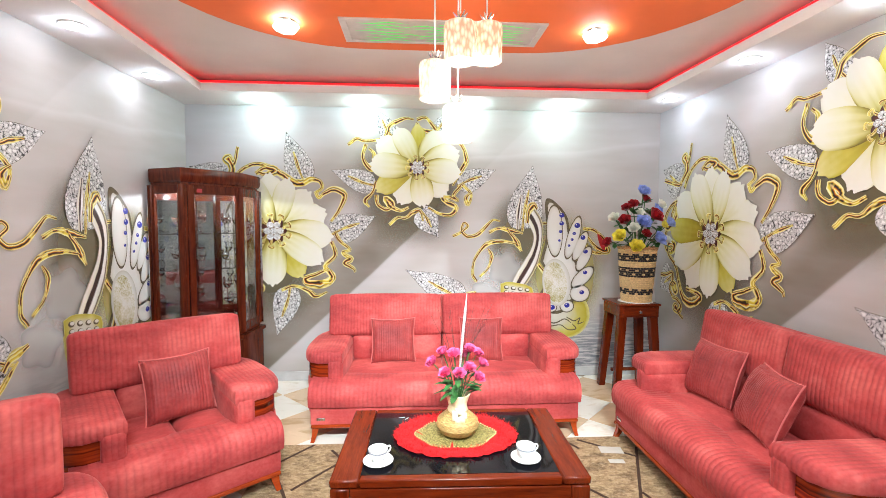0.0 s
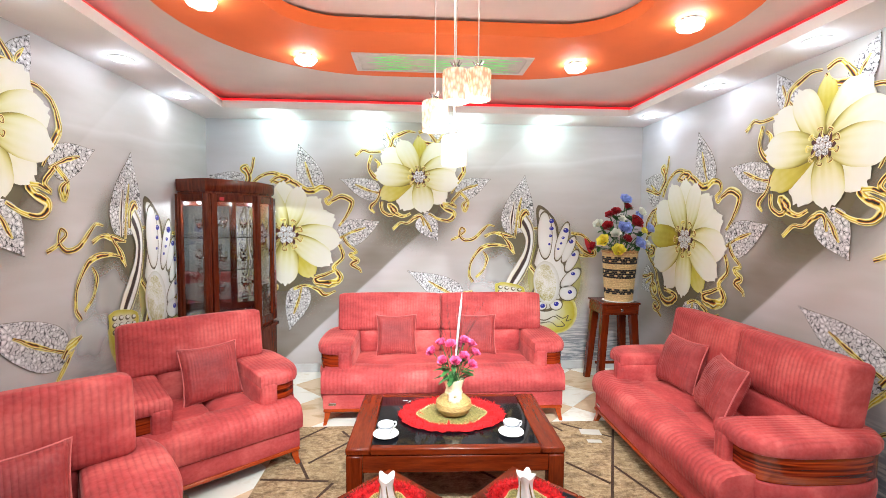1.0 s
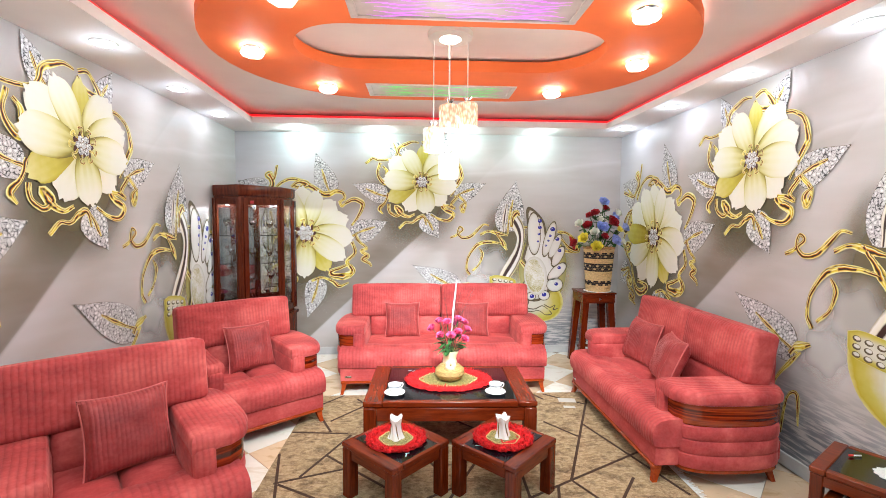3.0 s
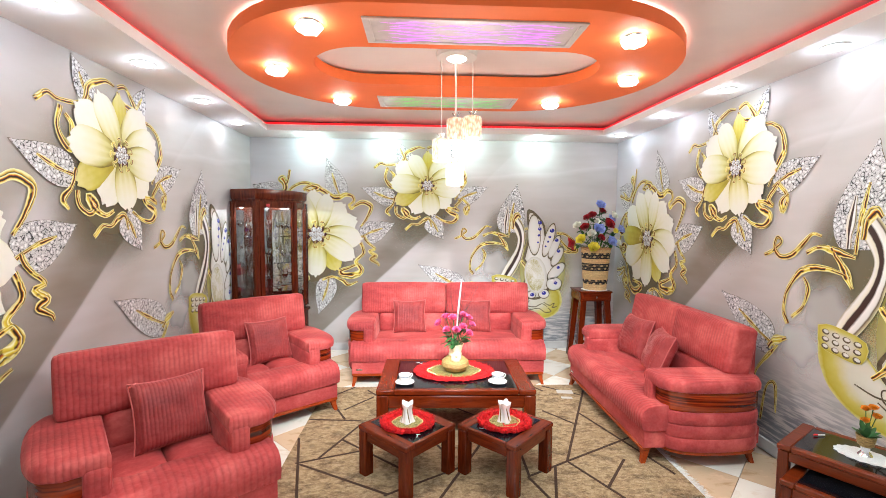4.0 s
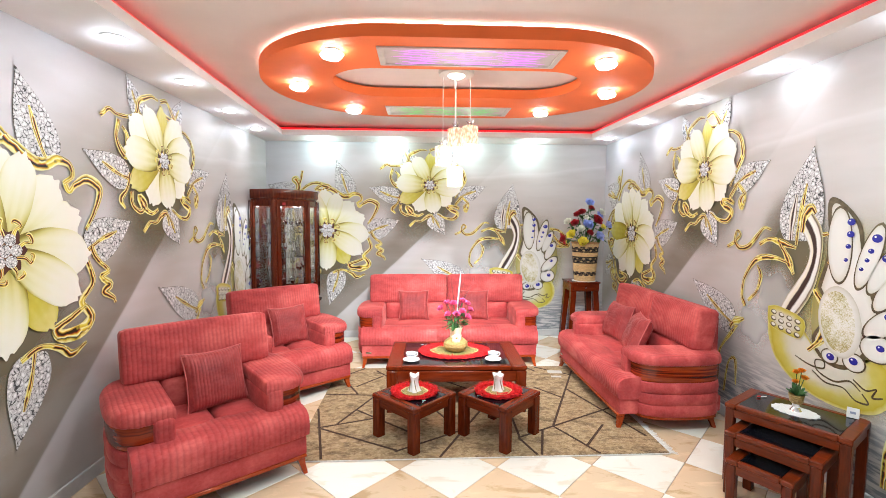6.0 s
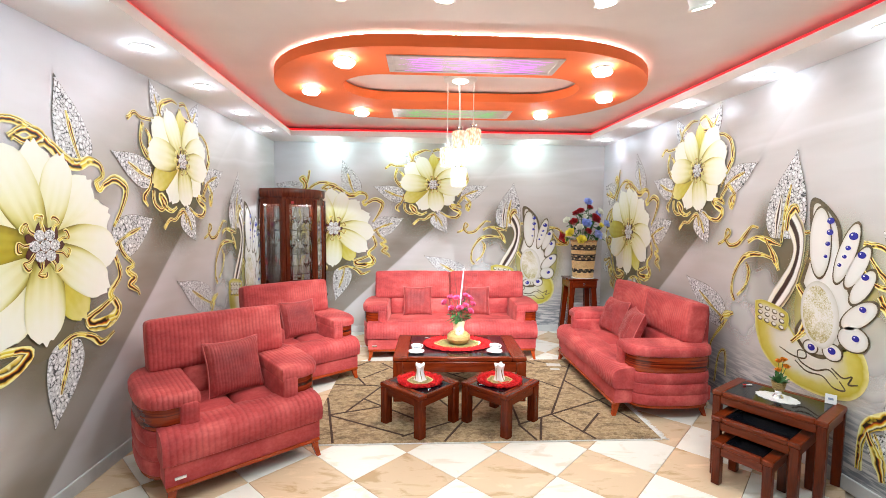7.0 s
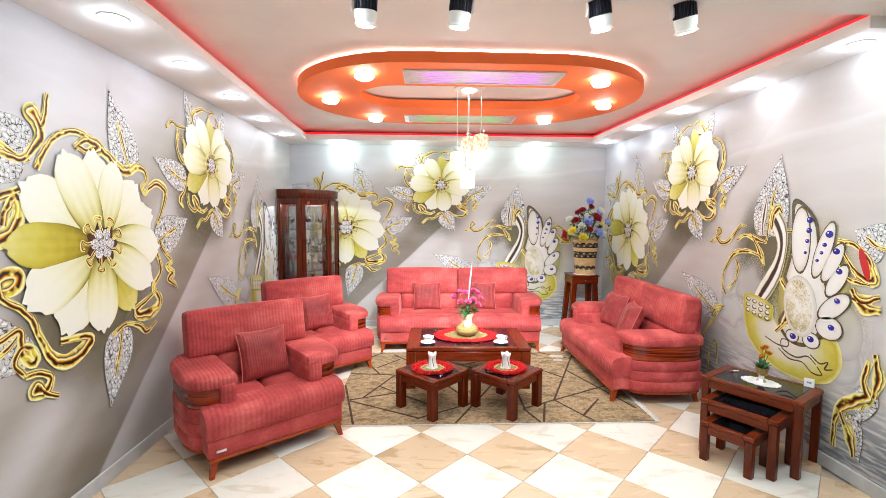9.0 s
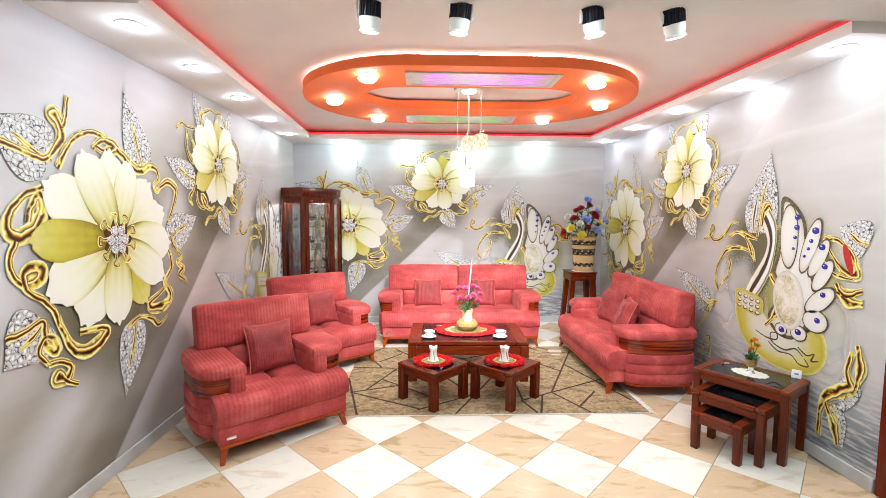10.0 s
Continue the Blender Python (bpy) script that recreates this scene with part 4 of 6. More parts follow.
def rose(g, c, r, seed, up=(0, 0, 1)):
    """Rose of curled petals in rings."""
    rnd = random.Random(seed)
    m = Matrix.Translation(c) @ Vector(up).to_track_quat("Z", "Y").to_matrix().to_4x4()
    for ringn, (cnt, rad, tilt, size) in enumerate(((3, 0.12, 4, 0.80), (4, 0.36, 12, 0.95), (5, 0.60, 22, 1.0), (6, 0.80, 40, 1.0))):
        for k in range(cnt):
            a = 360 * k / cnt + ringn * 37 + rnd.uniform(-12, 12)
            q = m @ pose(0, 0, 0, 0, 0, a) @ Matrix.Translation((rad * r * 0.55, 0, -0.25 * r * ringn * 0.35)) @ pose(0, 0, 0, 0, tilt + rnd.uniform(-8, 8), 0)
            vs, fs = [], []
            for i in range(5):
                for j in range(4):
                    s, t = i / 4 * 2 - 1, j / 3
                    w = size * r * 0.62 * math.sin(math.pi * (0.18 + 0.62 * t)) ** 0.8
                    vs.append((-0.30 * r * s * s * (1 - 0.3 * t) + 0.16 * r * max(0, t - 0.7), w * s, size * r * 0.95 * t - 0.14 * r * s * s * (t > 0.6)))
            for i in range(4):
                for j in range(3):
                    fs.append((i * 4 + j, i * 4 + j + 1, (i + 1) * 4 + j + 1, (i + 1) * 4 + j))
            g.put(vs, fs, q)
    return g


def leaf_blade(g, base, tip, width, droop=0.0):
    b, t = Vector(base), Vector(tip)
    d = t - b
    side = d.cross(Vector((0, 0, 1)))
    side = side.normalized() if side.length > 1e-6 else Vector((1, 0, 0))
    vs, fs = [], []
    for k in range(6):
        s = k / 5
        p = b + d * s + Vector((0, 0, -droop * s * s))
        w = width * math.sin(math.pi * (0.06 + 0.9 * s)) ** 0.9
        vs += [p - side * w, p + Vector((0, 0, -w * 0.35)), p + side * w]
    for k in range(5):
        for j in (0, 1):
            fs.append((3 * k + j, 3 * k + j + 1, 3 * k + 4 + j, 3 * k + 3 + j))
    return g.put(vs, fs)


bouquet = thing("rose_bouquet", pose(VX, VY, TOP + 0.235), "bunch of artificial pink roses with green leaves and dark sprigs", "flowers")
rnd = random.Random(11)
stems, leaves = Geo(), Geo()
spots_ = ((-0.17, -0.02, 0.20), (-0.09, -0.05, 0.14), (-0.10, 0.02, 0.25), (-0.03, -0.02, 0.25), (0.0, -0.09, 0.15), (0.08, 0.0, 0.27), (0.13, 0.02, 0.24), (0.07, -0.05, 0.17), (0.13, -0.05, 0.11), (0.16, 0.0, 0.18), (0.05, 0.06, 0.22))
for i, p in enumerate(spots_):
    p = (p[0] * 0.80, p[1] * 0.9, p[2] * 0.86)
    up = (p[0] * 1.6, p[1] * 1.6 - 0.12, 0.3)
    part("rose", rose(Geo(), p, 0.034, i, up), PINK, bouquet)
    stems.tube([(p[0] * 0.1, p[1] * 0.1, -0.06), (p[0] * 0.5, p[1] * 0.5, p[2] * 0.5), p], 0.003, 5)
for i in range(46):
    a, r = rnd.uniform(0, 6.283), rnd.uniform(0.02, 0.06)
    z = rnd.uniform(0.0, 0.12)
    L = rnd.uniform(0.05, 0.10)
    leaf_blade(leaves, (r * math.cos(a), r * math.sin(a), z), ((r + L) * math.cos(a), (r + L) * math.sin(a), z + rnd.uniform(-0.02, 0.05)), rnd.uniform(0.011, 0.02), 0.02)
tagged(part("greenery", Geo().put(stems.v + leaves.v, stems.f + [tuple(i + len(stems.v) for i in q) for q in leaves.f]), LEAF_GREEN, bouquet), kind="stuff")
SPRIG = plain("dark_sprig", (0.07, 0.025, 0.02), 0.6)
for i in range(14):
    a = rnd.uniform(-0.35, 0.35)
    part("sprig", Geo().tube([(0, 0.01, 0.0), (a * 0.25, 0.02, 0.26), (a * 0.55, 0.03, rnd.uniform(0.36, 0.47))], [0.0016, 0.0013, 0.0007], 4), SPRIG, bouquet)
part("silver_plume", Geo().tube([(0.0, 0, 0.0), (0.025, 0.01, 0.3), (0.040, 0.02, 0.44), (0.048, 0.02, 0.53)], [0.004, 0.008, 0.007, 0.002], 7), plain("silver_tinsel", (0.72, 0.72, 0.74), 0.35, 0.6, 0.3, 120, 0.8), bouquet, "silver tinsel plume")

# cups


def cup(x, y, rz):
    t = thing("teacup", pose(x, y, TOP, 0, 0, rz), "white china teacup on its saucer", "cup", "teacups")
    part("saucer", Geo().lathe([(0.03, 0.0), (0.036, 0.004), (0.072, 0.016), (0.070, 0.018), (0.03, 0.008)], 36), CHINA, t)
    c = part("cup", Geo().lathe([(0.022, 0.010), (0.024, 0.016), (0.030, 0.024), (0.042, 0.045), (0.046, 0.072), (0.043, 0.072), (0.036, 0.035), (0.01, 0.026)], 32, cap=True), CHINA, t)
    part("handle", Geo().tube(spline([(0.042, 0, 0.062), (0.062, 0, 0.064), (0.068, 0, 0.05), (0.055, 0, 0.036), (0.038, 0, 0.034)], 5), 0.004, 7), CHINA, c)
    band = Geo().lathe([(0.0452, 0.058), (0.0468, 0.063), (0.0455, 0.0635)], 32, cap=False)
    part("rim_pattern", band, plain("china_print", (0.25, 0.28, 0.33), 0.3, 0, 0.6, 200), c, "thin dark printed band")


cup(-0.265, 1.585, 35)
cup(0.44, 1.575, 20)

IVORY = plain("ivory_line", (0.22, 0.14, 0.05), 0.3)
# little white goblets on the small tables
for i, (x, y, r) in enumerate(ST):
    t = thing("candle_holder", pose(x + (0.0, -0.005)[i], y + 0.02, 0.3325 + 0.0095, 0, 0, 20 * i), "white twisted glass candle holder with a flared rim", "candle holder", "candle holders")
    g = Geo()
    rings = []
    for k in range(17):
        s = k / 16
        rr = 0.033 + 0.012 * (1 - s) ** 3 - 0.006 * math.sin(math.pi * s) + 0.018 * max(0, s - 0.7)
        rings.append([(rr * (1 + 0.16 * math.cos(4 * a + 3.2 * s)) * math.cos(a), rr * (1 + 0.16 * math.cos(4 * a + 3.2 * s)) * math.sin(a), 0.118 * s + 0.012 * (s > 0.95) * math.cos(4 * a + 3.2 * s)) for a in (2 * math.pi * q / 32 for q in range(32))])
    part("body", g.loft(rings, True), CHINA, t)
    for k in range(4):
        a0 = math.pi / 2 * k + 0.4
        part("fold", Geo().tube([((0.040 - 0.004 * q) * math.cos(a0 - 0.12 * q), (0.040 - 0.004 * q) * math.sin(a0 - 0.12 * q), 0.006 + 0.024 * q) for q in range(5)], [0.002, 0.0035, 0.0035, 0.003, 0.0015], 5), IVORY, t)

# ---- nest of tables ----


def nest_table(m, w, d, h, group):
    t = thing("nesting_table", m, "brown wooden nesting table with a black glass top", "table", group)
    lg = 0.048
    for sx in (-1, 1):
        for sy in (-1, 1):
            part("leg", Geo().box((sx * (w / 2 - lg / 2 - 0.004), sy * (d / 2 - lg / 2 - 0.004), (h - 0.03) / 2), (lg, lg, h - 0.03), 0.005), NEST_WOOD_Z, t)
        part("top_rail", Geo().box((sx * (w / 2 - 0.03), 0, h - 0.015), (0.06, d, 0.03), 0.005), NEST_WOOD, t)
        part("apron", Geo().box((sx * (w / 2 - 0.02), 0, h - 0.055), (0.02, d - 2 * lg, 0.05), 0.002), NEST_WOOD, t)
    part("top_rail", Geo().box((0, -d / 2 + 0.018, h - 0.015), (w - 0.122, 0.036, 0.03), 0.005), NEST_WOOD, t)
    part("top_rail", Geo().box((0, d / 2 - 0.018, h - 0.015), (w - 0.122, 0.036, 0.03), 0.005), NEST_WOOD, t)
    part("apron", Geo().box((0, -d / 2 + 0.016, h - 0.055), (w - 2 * lg - 0.01, 0.02, 0.05), 0.002), NEST_WOOD, t)
    part("glass_top", Geo().box((0, 0, h - 0.009), (w - 0.122, d - 0.074, 0.012), 0.001), BLACK_GLASS, t, "black glass panel")
    return t


NM = pose(2.035, 0.30, 0, 0, 0, -57)
nest_table(NM, 0.60, 0.40, 0.50, "nest of tables")
nest_table(NM @ pose(-0.01, -0.16, 0), 0.46, 0.36, 0.385, "nest of tables")
nest_table(NM @ pose(-0.03, -0.29, 0), 0.32, 0.30, 0.27, "nest of tables")
mat_ = thing("lace_mat", NM @ pose(0.0, 0.0, 0.4985), "white oval lace mat on the largest nesting table", "table mat")
part("lace", Geo().loft([[(0.115 * (1 + 0.04 * math.cos(16 * a)) * math.cos(a), 0.085 * (1 + 0.04 * math.cos(16 * a)) * math.sin(a), h) for a in (2 * math.pi * i / 80 for i in range(80))] for h in (0.0, 0.003)]), plain("white_lace", (0.80, 0.80, 0.78), 0.8, 0, 0.1, 200, 0.7), mat_)
pot = thing("flower_pot", NM @ pose(0.0, 0.01, 0.502), "small woven cup on a glass foot with orange flowers", "flower pot")
part("foot", Geo().lathe([(0.030, 0.0), (0.026, 0.006), (0.016, 0.02), (0.020, 0.045)], 24), CHROME, pot)
part("cup", Geo().lathe([(0.024, 0.044), (0.032, 0.052), (0.040, 0.10), (0.037, 0.10), (0.03, 0.056)], 28), RATTAN, pot)
ORANGE_PETAL = plain("orange_petal", (0.85, 0.30, 0.02), 0.5, 0, 0.3, 50)
for i, p in enumerate(((-0.005, 0, 0.17), (0.03, 0.01, 0.20), (-0.01, 0.01, 0.225), (0.02, -0.01, 0.245))):
    part("flower", rose(Geo(), p, 0.020, 40 + i, (p[0] * 8, -0.3, 1)), ORANGE_PETAL, pot)
g = Geo()
for i in range(12):
    a = i * 0.55
    leaf_blade(g, (0.008 * math.cos(a), 0.008 * math.sin(a), 0.09), (0.055 * math.cos(a), 0.055 * math.sin(a), 0.12 + 0.012 * (i % 5)), 0.013, 0.01)
for p in ((-0.005, 0, 0.17), (0.03, 0.01, 0.20), (-0.01, 0.01, 0.225), (0.02, -0.01, 0.245)):
    g.tube([(0, 0, 0.08), p], 0.002, 5)
tagged(part("greenery", g, LEAF_GREEN, pot), kind="stuff")
card = thing("price_card", NM @ pose(0.225, 0.155, 0.5, 0, 0, 10), "small folded white price card", "card")
part("card", Geo().box((0, 0, 0.028), (0.055, 0.003, 0.056), 0.0008, pose(0, 0, 0, -12)).box((0, 0.018, 0.027), (0.055, 0.003, 0.056), 0.0008, pose(0, 0, 0, 0)), plain("card_paper", (0.8, 0.8, 0.8), 0.8, 0, 0.02), card)
part("mark", Geo().box((0, -0.0045, 0.030), (0.025, 0.001, 0.012), 0.0003, pose(0, 0, 0, -12)), plain("card_ink", (0.25, 0.30, 0.42), 0.7), card)
stick = thing("red_tip_pen", NM @ pose(-0.20, 0.07, 0.5, 0, 0, 55), "thin white stick with a red tip", "pen")
part("shaft", Geo().tube([(0, 0, 0.004), (0.04, 0, 0.004)], 0.004, 8), PLASTIC_WHITE, stick)
part("tip", Geo().tube([(-0.02, 0, 0.005), (0, 0, 0.005)], 0.005, 8), plain("red_tip", (0.7, 0.02, 0.02), 0.4), stick, "red tip")

# ---- plant stand with basket ----
SX, SY = 1.88, 3.45
stand = thing("plant_stand", pose(SX, SY, 0), "tall cherry wood stand with a drawer and splayed legs", "stand")
part("top_board", Geo().box((0, 0, 0.825), (0.385, 0.36, 0.02), 0.006), WOOD, stand)
part("case", Geo().box((0, 0, 0.765), (0.36, 0.33, 0.10), 0.004), WOOD, stand)
dr = part("drawer_front", Geo().box((0, -0.170, 0.765), (0.30, 0.014, 0.078), 0.004), WOOD, stand)
part("knob", Geo().lathe([(0.006, 0.0), (0.007, 0.008), (0.014, 0.014), (0.010, 0.022)], 16, m=pose(0, -0.177, 0.768, 90)), CHROME, dr, "small silver knob")
for sx in (-1, 1):
    for sy in (-1, 1):
        def sq(cx, cy, z, s):
            return [(cx - s, cy - s, z), (cx + s, cy - s, z), (cx + s, cy + s, z), (cx - s, cy + s, z)]
        part("leg", Geo().loft([sq(sx * 0.190, sy * 0.160, 0.0, 0.028), sq(sx * 0.140, sy * 0.122, 0.716, 0.034)]), WOOD_Z, stand)
part("stretcher", Geo().box((0, 0, 0.20), (0.34, 0.02, 0.03), 0.004), WOOD, stand)
pad = thing("stand_mat", pose(SX + 0.033, SY - 0.02, 0.835), "round white lace mat under the basket", "table mat")
part("lace", Geo().lathe([(0.145, 0.0), (0.150, 0.002), (0.145, 0.004)], 48, wave=0.03, lobes=16), PLASTIC_WHITE, pad)
BX, BY, BZ = SX + 0.040, SY - 0.02, 0.839
STRAW = plain("straw_weave", (0.66, 0.46, 0.22), 0.6, 0, 0.25, 70, 0.6)
BLACK_STRAW = plain("black_weave", (0.016, 0.013, 0.012), 0.6, 0, 0.3, 70, 0.5)
basket = thing("woven_basket", pose(BX, BY, BZ), "tall straw basket with black chequered bands", "basket")


def basket_r(z):
    return 0.124 + 0.038 * (z / 0.49) ** 0.9


part("wall", Geo().lathe([(basket_r(z) - 0.004, z) for z in np.linspace(0.0, 0.48, 13)] + [(basket_r(0.48) - 0.014, 0.48), (0.11, 0.06)], 44), STRAW, basket)
weave, dark = Geo(), Geo()
rows = 28
for k in range(rows):
    z = 0.010 + 0.47 * k / (rows - 1)
    cell = 34
    zone = (0.065 < z < 0.125) or (0.225 < z < 0.315) or (0.37 < z < 0.44)
    for i in range(cell):
        a = 2 * math.pi * (i + 0.5 * (k % 2)) / cell
        r = basket_r(z) + 0.0015
        m = Matrix.Translation((r * math.cos(a), r * math.sin(a), z)) @ pose(0, 0, 0, 0, 0, math.degrees(a))
        edge_ = zone and not ((k + i) % 3 == 0 and k % 2 == 0)
        (dark if edge_ else weave).box((0, 0, 0), (0.009, 2 * math.pi * r / cell * 0.94, 0.0155), 0.003, m)
tagged(part("straw_weave", weave, STRAW, basket), kind="stuff")
tagged(part("black_weave", dark, BLACK_STRAW, basket, "black chequered woven bands"), kind="stuff")
part("rim", Geo().tube([((basket_r(0.48) + 0.002) * math.cos(a), (basket_r(0.48) + 0.002) * math.sin(a), 0.485 + 0.004 * math.sin(12 * a)) for a in np.linspace(0, 2 * math.pi, 49)], 0.011, 8), plain("rim_weave", (0.42, 0.22, 0.09), 0.6, 0, 0.5, 90, 0.6), basket, "braided brown rim")
flowers = thing("mixed_bouquet", pose(BX, BY, BZ + 0.47), "artificial bouquet of blue, red, yellow and white flowers", "flowers")
BLUE_P = plain("blue_petal", (0.33, 0.42, 0.80), 0.55, 0, 0.25, 40)
RED_P = plain("red_petal", (0.36, 0.012, 0.02), 0.5, 0, 0.4, 40)
YEL_P = plain("yellow_petal", (0.85, 0.74, 0.08), 0.55, 0, 0.2, 40)
WHT_P = plain("white_petal", (0.78, 0.80, 0.70), 0.55, 0, 0.1, 40)
fl = (("blue", 0.03, -0.02, 0.52, 0.060), ("blue", -0.02, -0.13, 0.24, 0.068), ("blue", 0.12, -0.14, 0.10, 0.066), ("blue", 0.27, -0.04, 0.24, 0.058), ("blue", 0.16, -0.03, 0.36, 0.05),
      ("red", -0.17, -0.10, 0.26, 0.055), ("red", 0.10, -0.10, 0.30, 0.070), ("red", -0.12, -0.02, 0.37, 0.045), ("red", -0.06, -0.02, 0.40, 0.05), ("red", 0.0, -0.14, 0.14, 0.045), ("red", -0.30, -0.06, 0.06, 0.05), ("red", 0.06, 0.0, 0.45, 0.045),
      ("yellow", -0.22, -0.12, 0.12, 0.060), ("yellow", -0.09, -0.16, 0.03, 0.062), ("yellow", 0.17, -0.12, 0.22, 0.04),
      ("white", -0.25, -0.06, 0.28, 0.05), ("white", -0.11, -0.14, 0.19, 0.050), ("white", 0.18, -0.05, 0.40, 0.05), ("white", 0.22, -0.10, 0.09, 0.04), ("white", -0.03, -0.08, 0.33, 0.04))
stems, leaves = Geo(), Geo()
for i, (c, x, y, z, r) in enumerate(fl):
    part("flower", rose(Geo(), (x, y, z), r, 70 + i, (x * 1.5, y - 0.22, 0.25)), {"blue": BLUE_P, "red": RED_P, "yellow": YEL_P, "white": WHT_P}[c], flowers)
    stems.tube([(x * 0.15, y * 0.2, -0.05), (x * 0.55, y * 0.5, z * 0.5), (x, y, z)], 0.004, 5)
for i in range(90):
    c, x, y, z, r = fl[i % len(fl)]
    b = Vector((x * 0.75, y * 0.6, z * 0.8))
    d = Vector((rnd.uniform(-1, 1), rnd.uniform(-1, 0.6), rnd.uniform(-0.4, 0.8))).normalized() * rnd.uniform(0.06, 0.12)
    leaf_blade(leaves, b, b + d, rnd.uniform(0.016, 0.026), 0.015)
tagged(part("greenery", Geo().put(stems.v + leaves.v, stems.f + [tuple(i + len(stems.v) for i in q) for q in leaves.f]), LEAF_GREEN, flowers), kind="stuff")

# ---- corner display cabinet ----
cab = thing("display_cabinet", pose(0, 0, 0), "dark cherry corner display cabinet with glass doors", "cabinet")
CP = [(-2.212, 3.25), (-1.905, 3.115), (-1.597, 3.49), (-1.567, 3.842), (-2.212, 3.842)]


def grow(pts, d):
    """Offset the three exposed front sides outwards."""
    c = Vector((-2.212, 3.842))
    out = []
    for x, y in pts:
        v = Vector((x, y)) - c
        out.append(tuple(c + v * (1 + d / max(v.length, 0.01))))
    return out


part("cornice", Geo().loft([[(x, y, z) for x, y in grow(CP, d)] for z, d in ((1.855, 0.0), (1.875, 0.015), (1.955, 0.017), (1.965, 0.010))]), CABINET_WOOD, cab)
part("plinth", Geo().loft([[(x, y, z) for x, y in grow(CP, d)] for z, d in ((0.0, 0.02), (0.52, 0.02), (0.53, 0.045), (0.56, 0.045), (0.565, 0.0))]), CABINET_WOOD, cab)
part("floor_board", Geo().prism(grow(CP, -0.01), 0.566, 0.585), CABINET_WOOD, cab)
part("top_board", Geo().prism(grow(CP, -0.01), 1.835, 1.853), CABINET_WOOD, cab)
for k in range(3):
    a, b = Vector(CP[k]), Vector(CP[k + 1])
    d = b - a
    L = d.length
    ang = math.degrees(math.atan2(d.y, d.x))
    frame_ = part("door" if k == 1 else "side_window", Geo().box((0.022, 0.012, 1.21), (0.044, 0.03, 1.25), 0.004).box((L - 0.022, 0.012, 1.21), (0.044, 0.03, 1.25), 0.004)
                  .box((L / 2, 0.012, 0.62), (L - 0.09, 0.026, 0.07), 0.004).box((L / 2, 0.012, 1.80), (L - 0.09, 0.026, 0.07), 0.004), CABINET_WOOD, cab, "", True, pose(a.x, a.y, 0, 0, 0, ang))
    pane = part("pane", Geo().box((L / 2, 0.014, 1.21), (L - 0.086, 0.004, 1.112), 0.0008), GLASS, frame_, "clear glass pane")
    pane.visible_shadow = False
    part("post", Geo().lathe([(0.024, 0.585), (0.024, 1.835)], 10, (a.x, a.y, 0)), CABINET_WOOD, cab)
    if k == 1:
        part("stile", Geo().box((0.075, 0.006, 1.21), (0.05, 0.022, 1.25), 0.004), CABINET_WOOD, frame_)
part("post", Geo().lathe([(0.020, 0.585), (0.020, 1.835)], 10, (CP[3][0] - 0.012, CP[3][1] - 0.012, 0)), CABINET_WOOD, cab)
part("mirror_back", Geo().box((CP[4][0] + 0.008, 3.51, 1.21), (0.006, 0.64, 1.24), 0.001).box((-1.87, CP[4][1] - 0.004, 1.21), (0.66, 0.006, 1.24), 0.001), MIRROR, cab, "mirrored back panels")
for z in (0.88, 1.14, 1.44):
    s = part("glass_shelf", Geo().prism(grow(CP, -0.05), z, z + 0.006), GLASS, cab, "clear glass shelf")
    s.visible_shadow = False
lamp = new("cabinet_light", bpy.data.lights.new("cabinet_light", "POINT"))
lamp.data.energy, lamp.data.color, lamp.data.shadow_soft_size = 14.0, (0.9, 0.96, 1.0), 0.02
lamp.matrix_basis = pose(-1.9, 3.4, 1.80)
part("lamp_spot", Geo().lathe([(0.02, 1.826), (0.03, 1.834)], 14, (-1.9, 3.4, 0)), LAMP_WHITE, cab, "small cabinet lamp")


def goblet(x, y, z, s):
    t = thing("wine_glass", pose(x, y, z), "clear stemmed wine glass on a cabinet shelf", "glass", "glassware")
    part("bowl", Geo().lathe([(0.030 * s, 0.0), (0.030 * s, 0.003), (0.004, 0.008), (0.004, 0.075 * s), (0.018 * s, 0.085 * s), (0.033 * s, 0.115 * s), (0.030 * s, 0.165 * s), (0.028 * s, 0.165 * s), (0.030 * s, 0.118 * s), (0.006, 0.088 * s)], 18), GOBLET, t)


GOBLET = glass("goblet_glass", (0.93, 0.95, 0.96))
rnd = random.Random(4)
for z in (0.585, 0.887, 1.147, 1.447):
    for x, y in ((-1.84, 3.27), (-1.72, 3.43), (-2.06, 3.33), (-1.70, 3.64)):
        goblet(x + rnd.uniform(-0.015, 0.015), y + rnd.uniform(-0.015, 0.015), z, rnd.uniform(0.95, 1.15))
tag_ = thing("red_tag", pose(-1.80, 3.19, 1.79), "small red sticker on the cabinet glass", "sticker")
part("sticker", Geo().box((0, 0, 0), (0.04, 0.004, 0.03), 0.001, pose(0, 0, 0, 0, 0, 49.5)), RUBY, tag_)

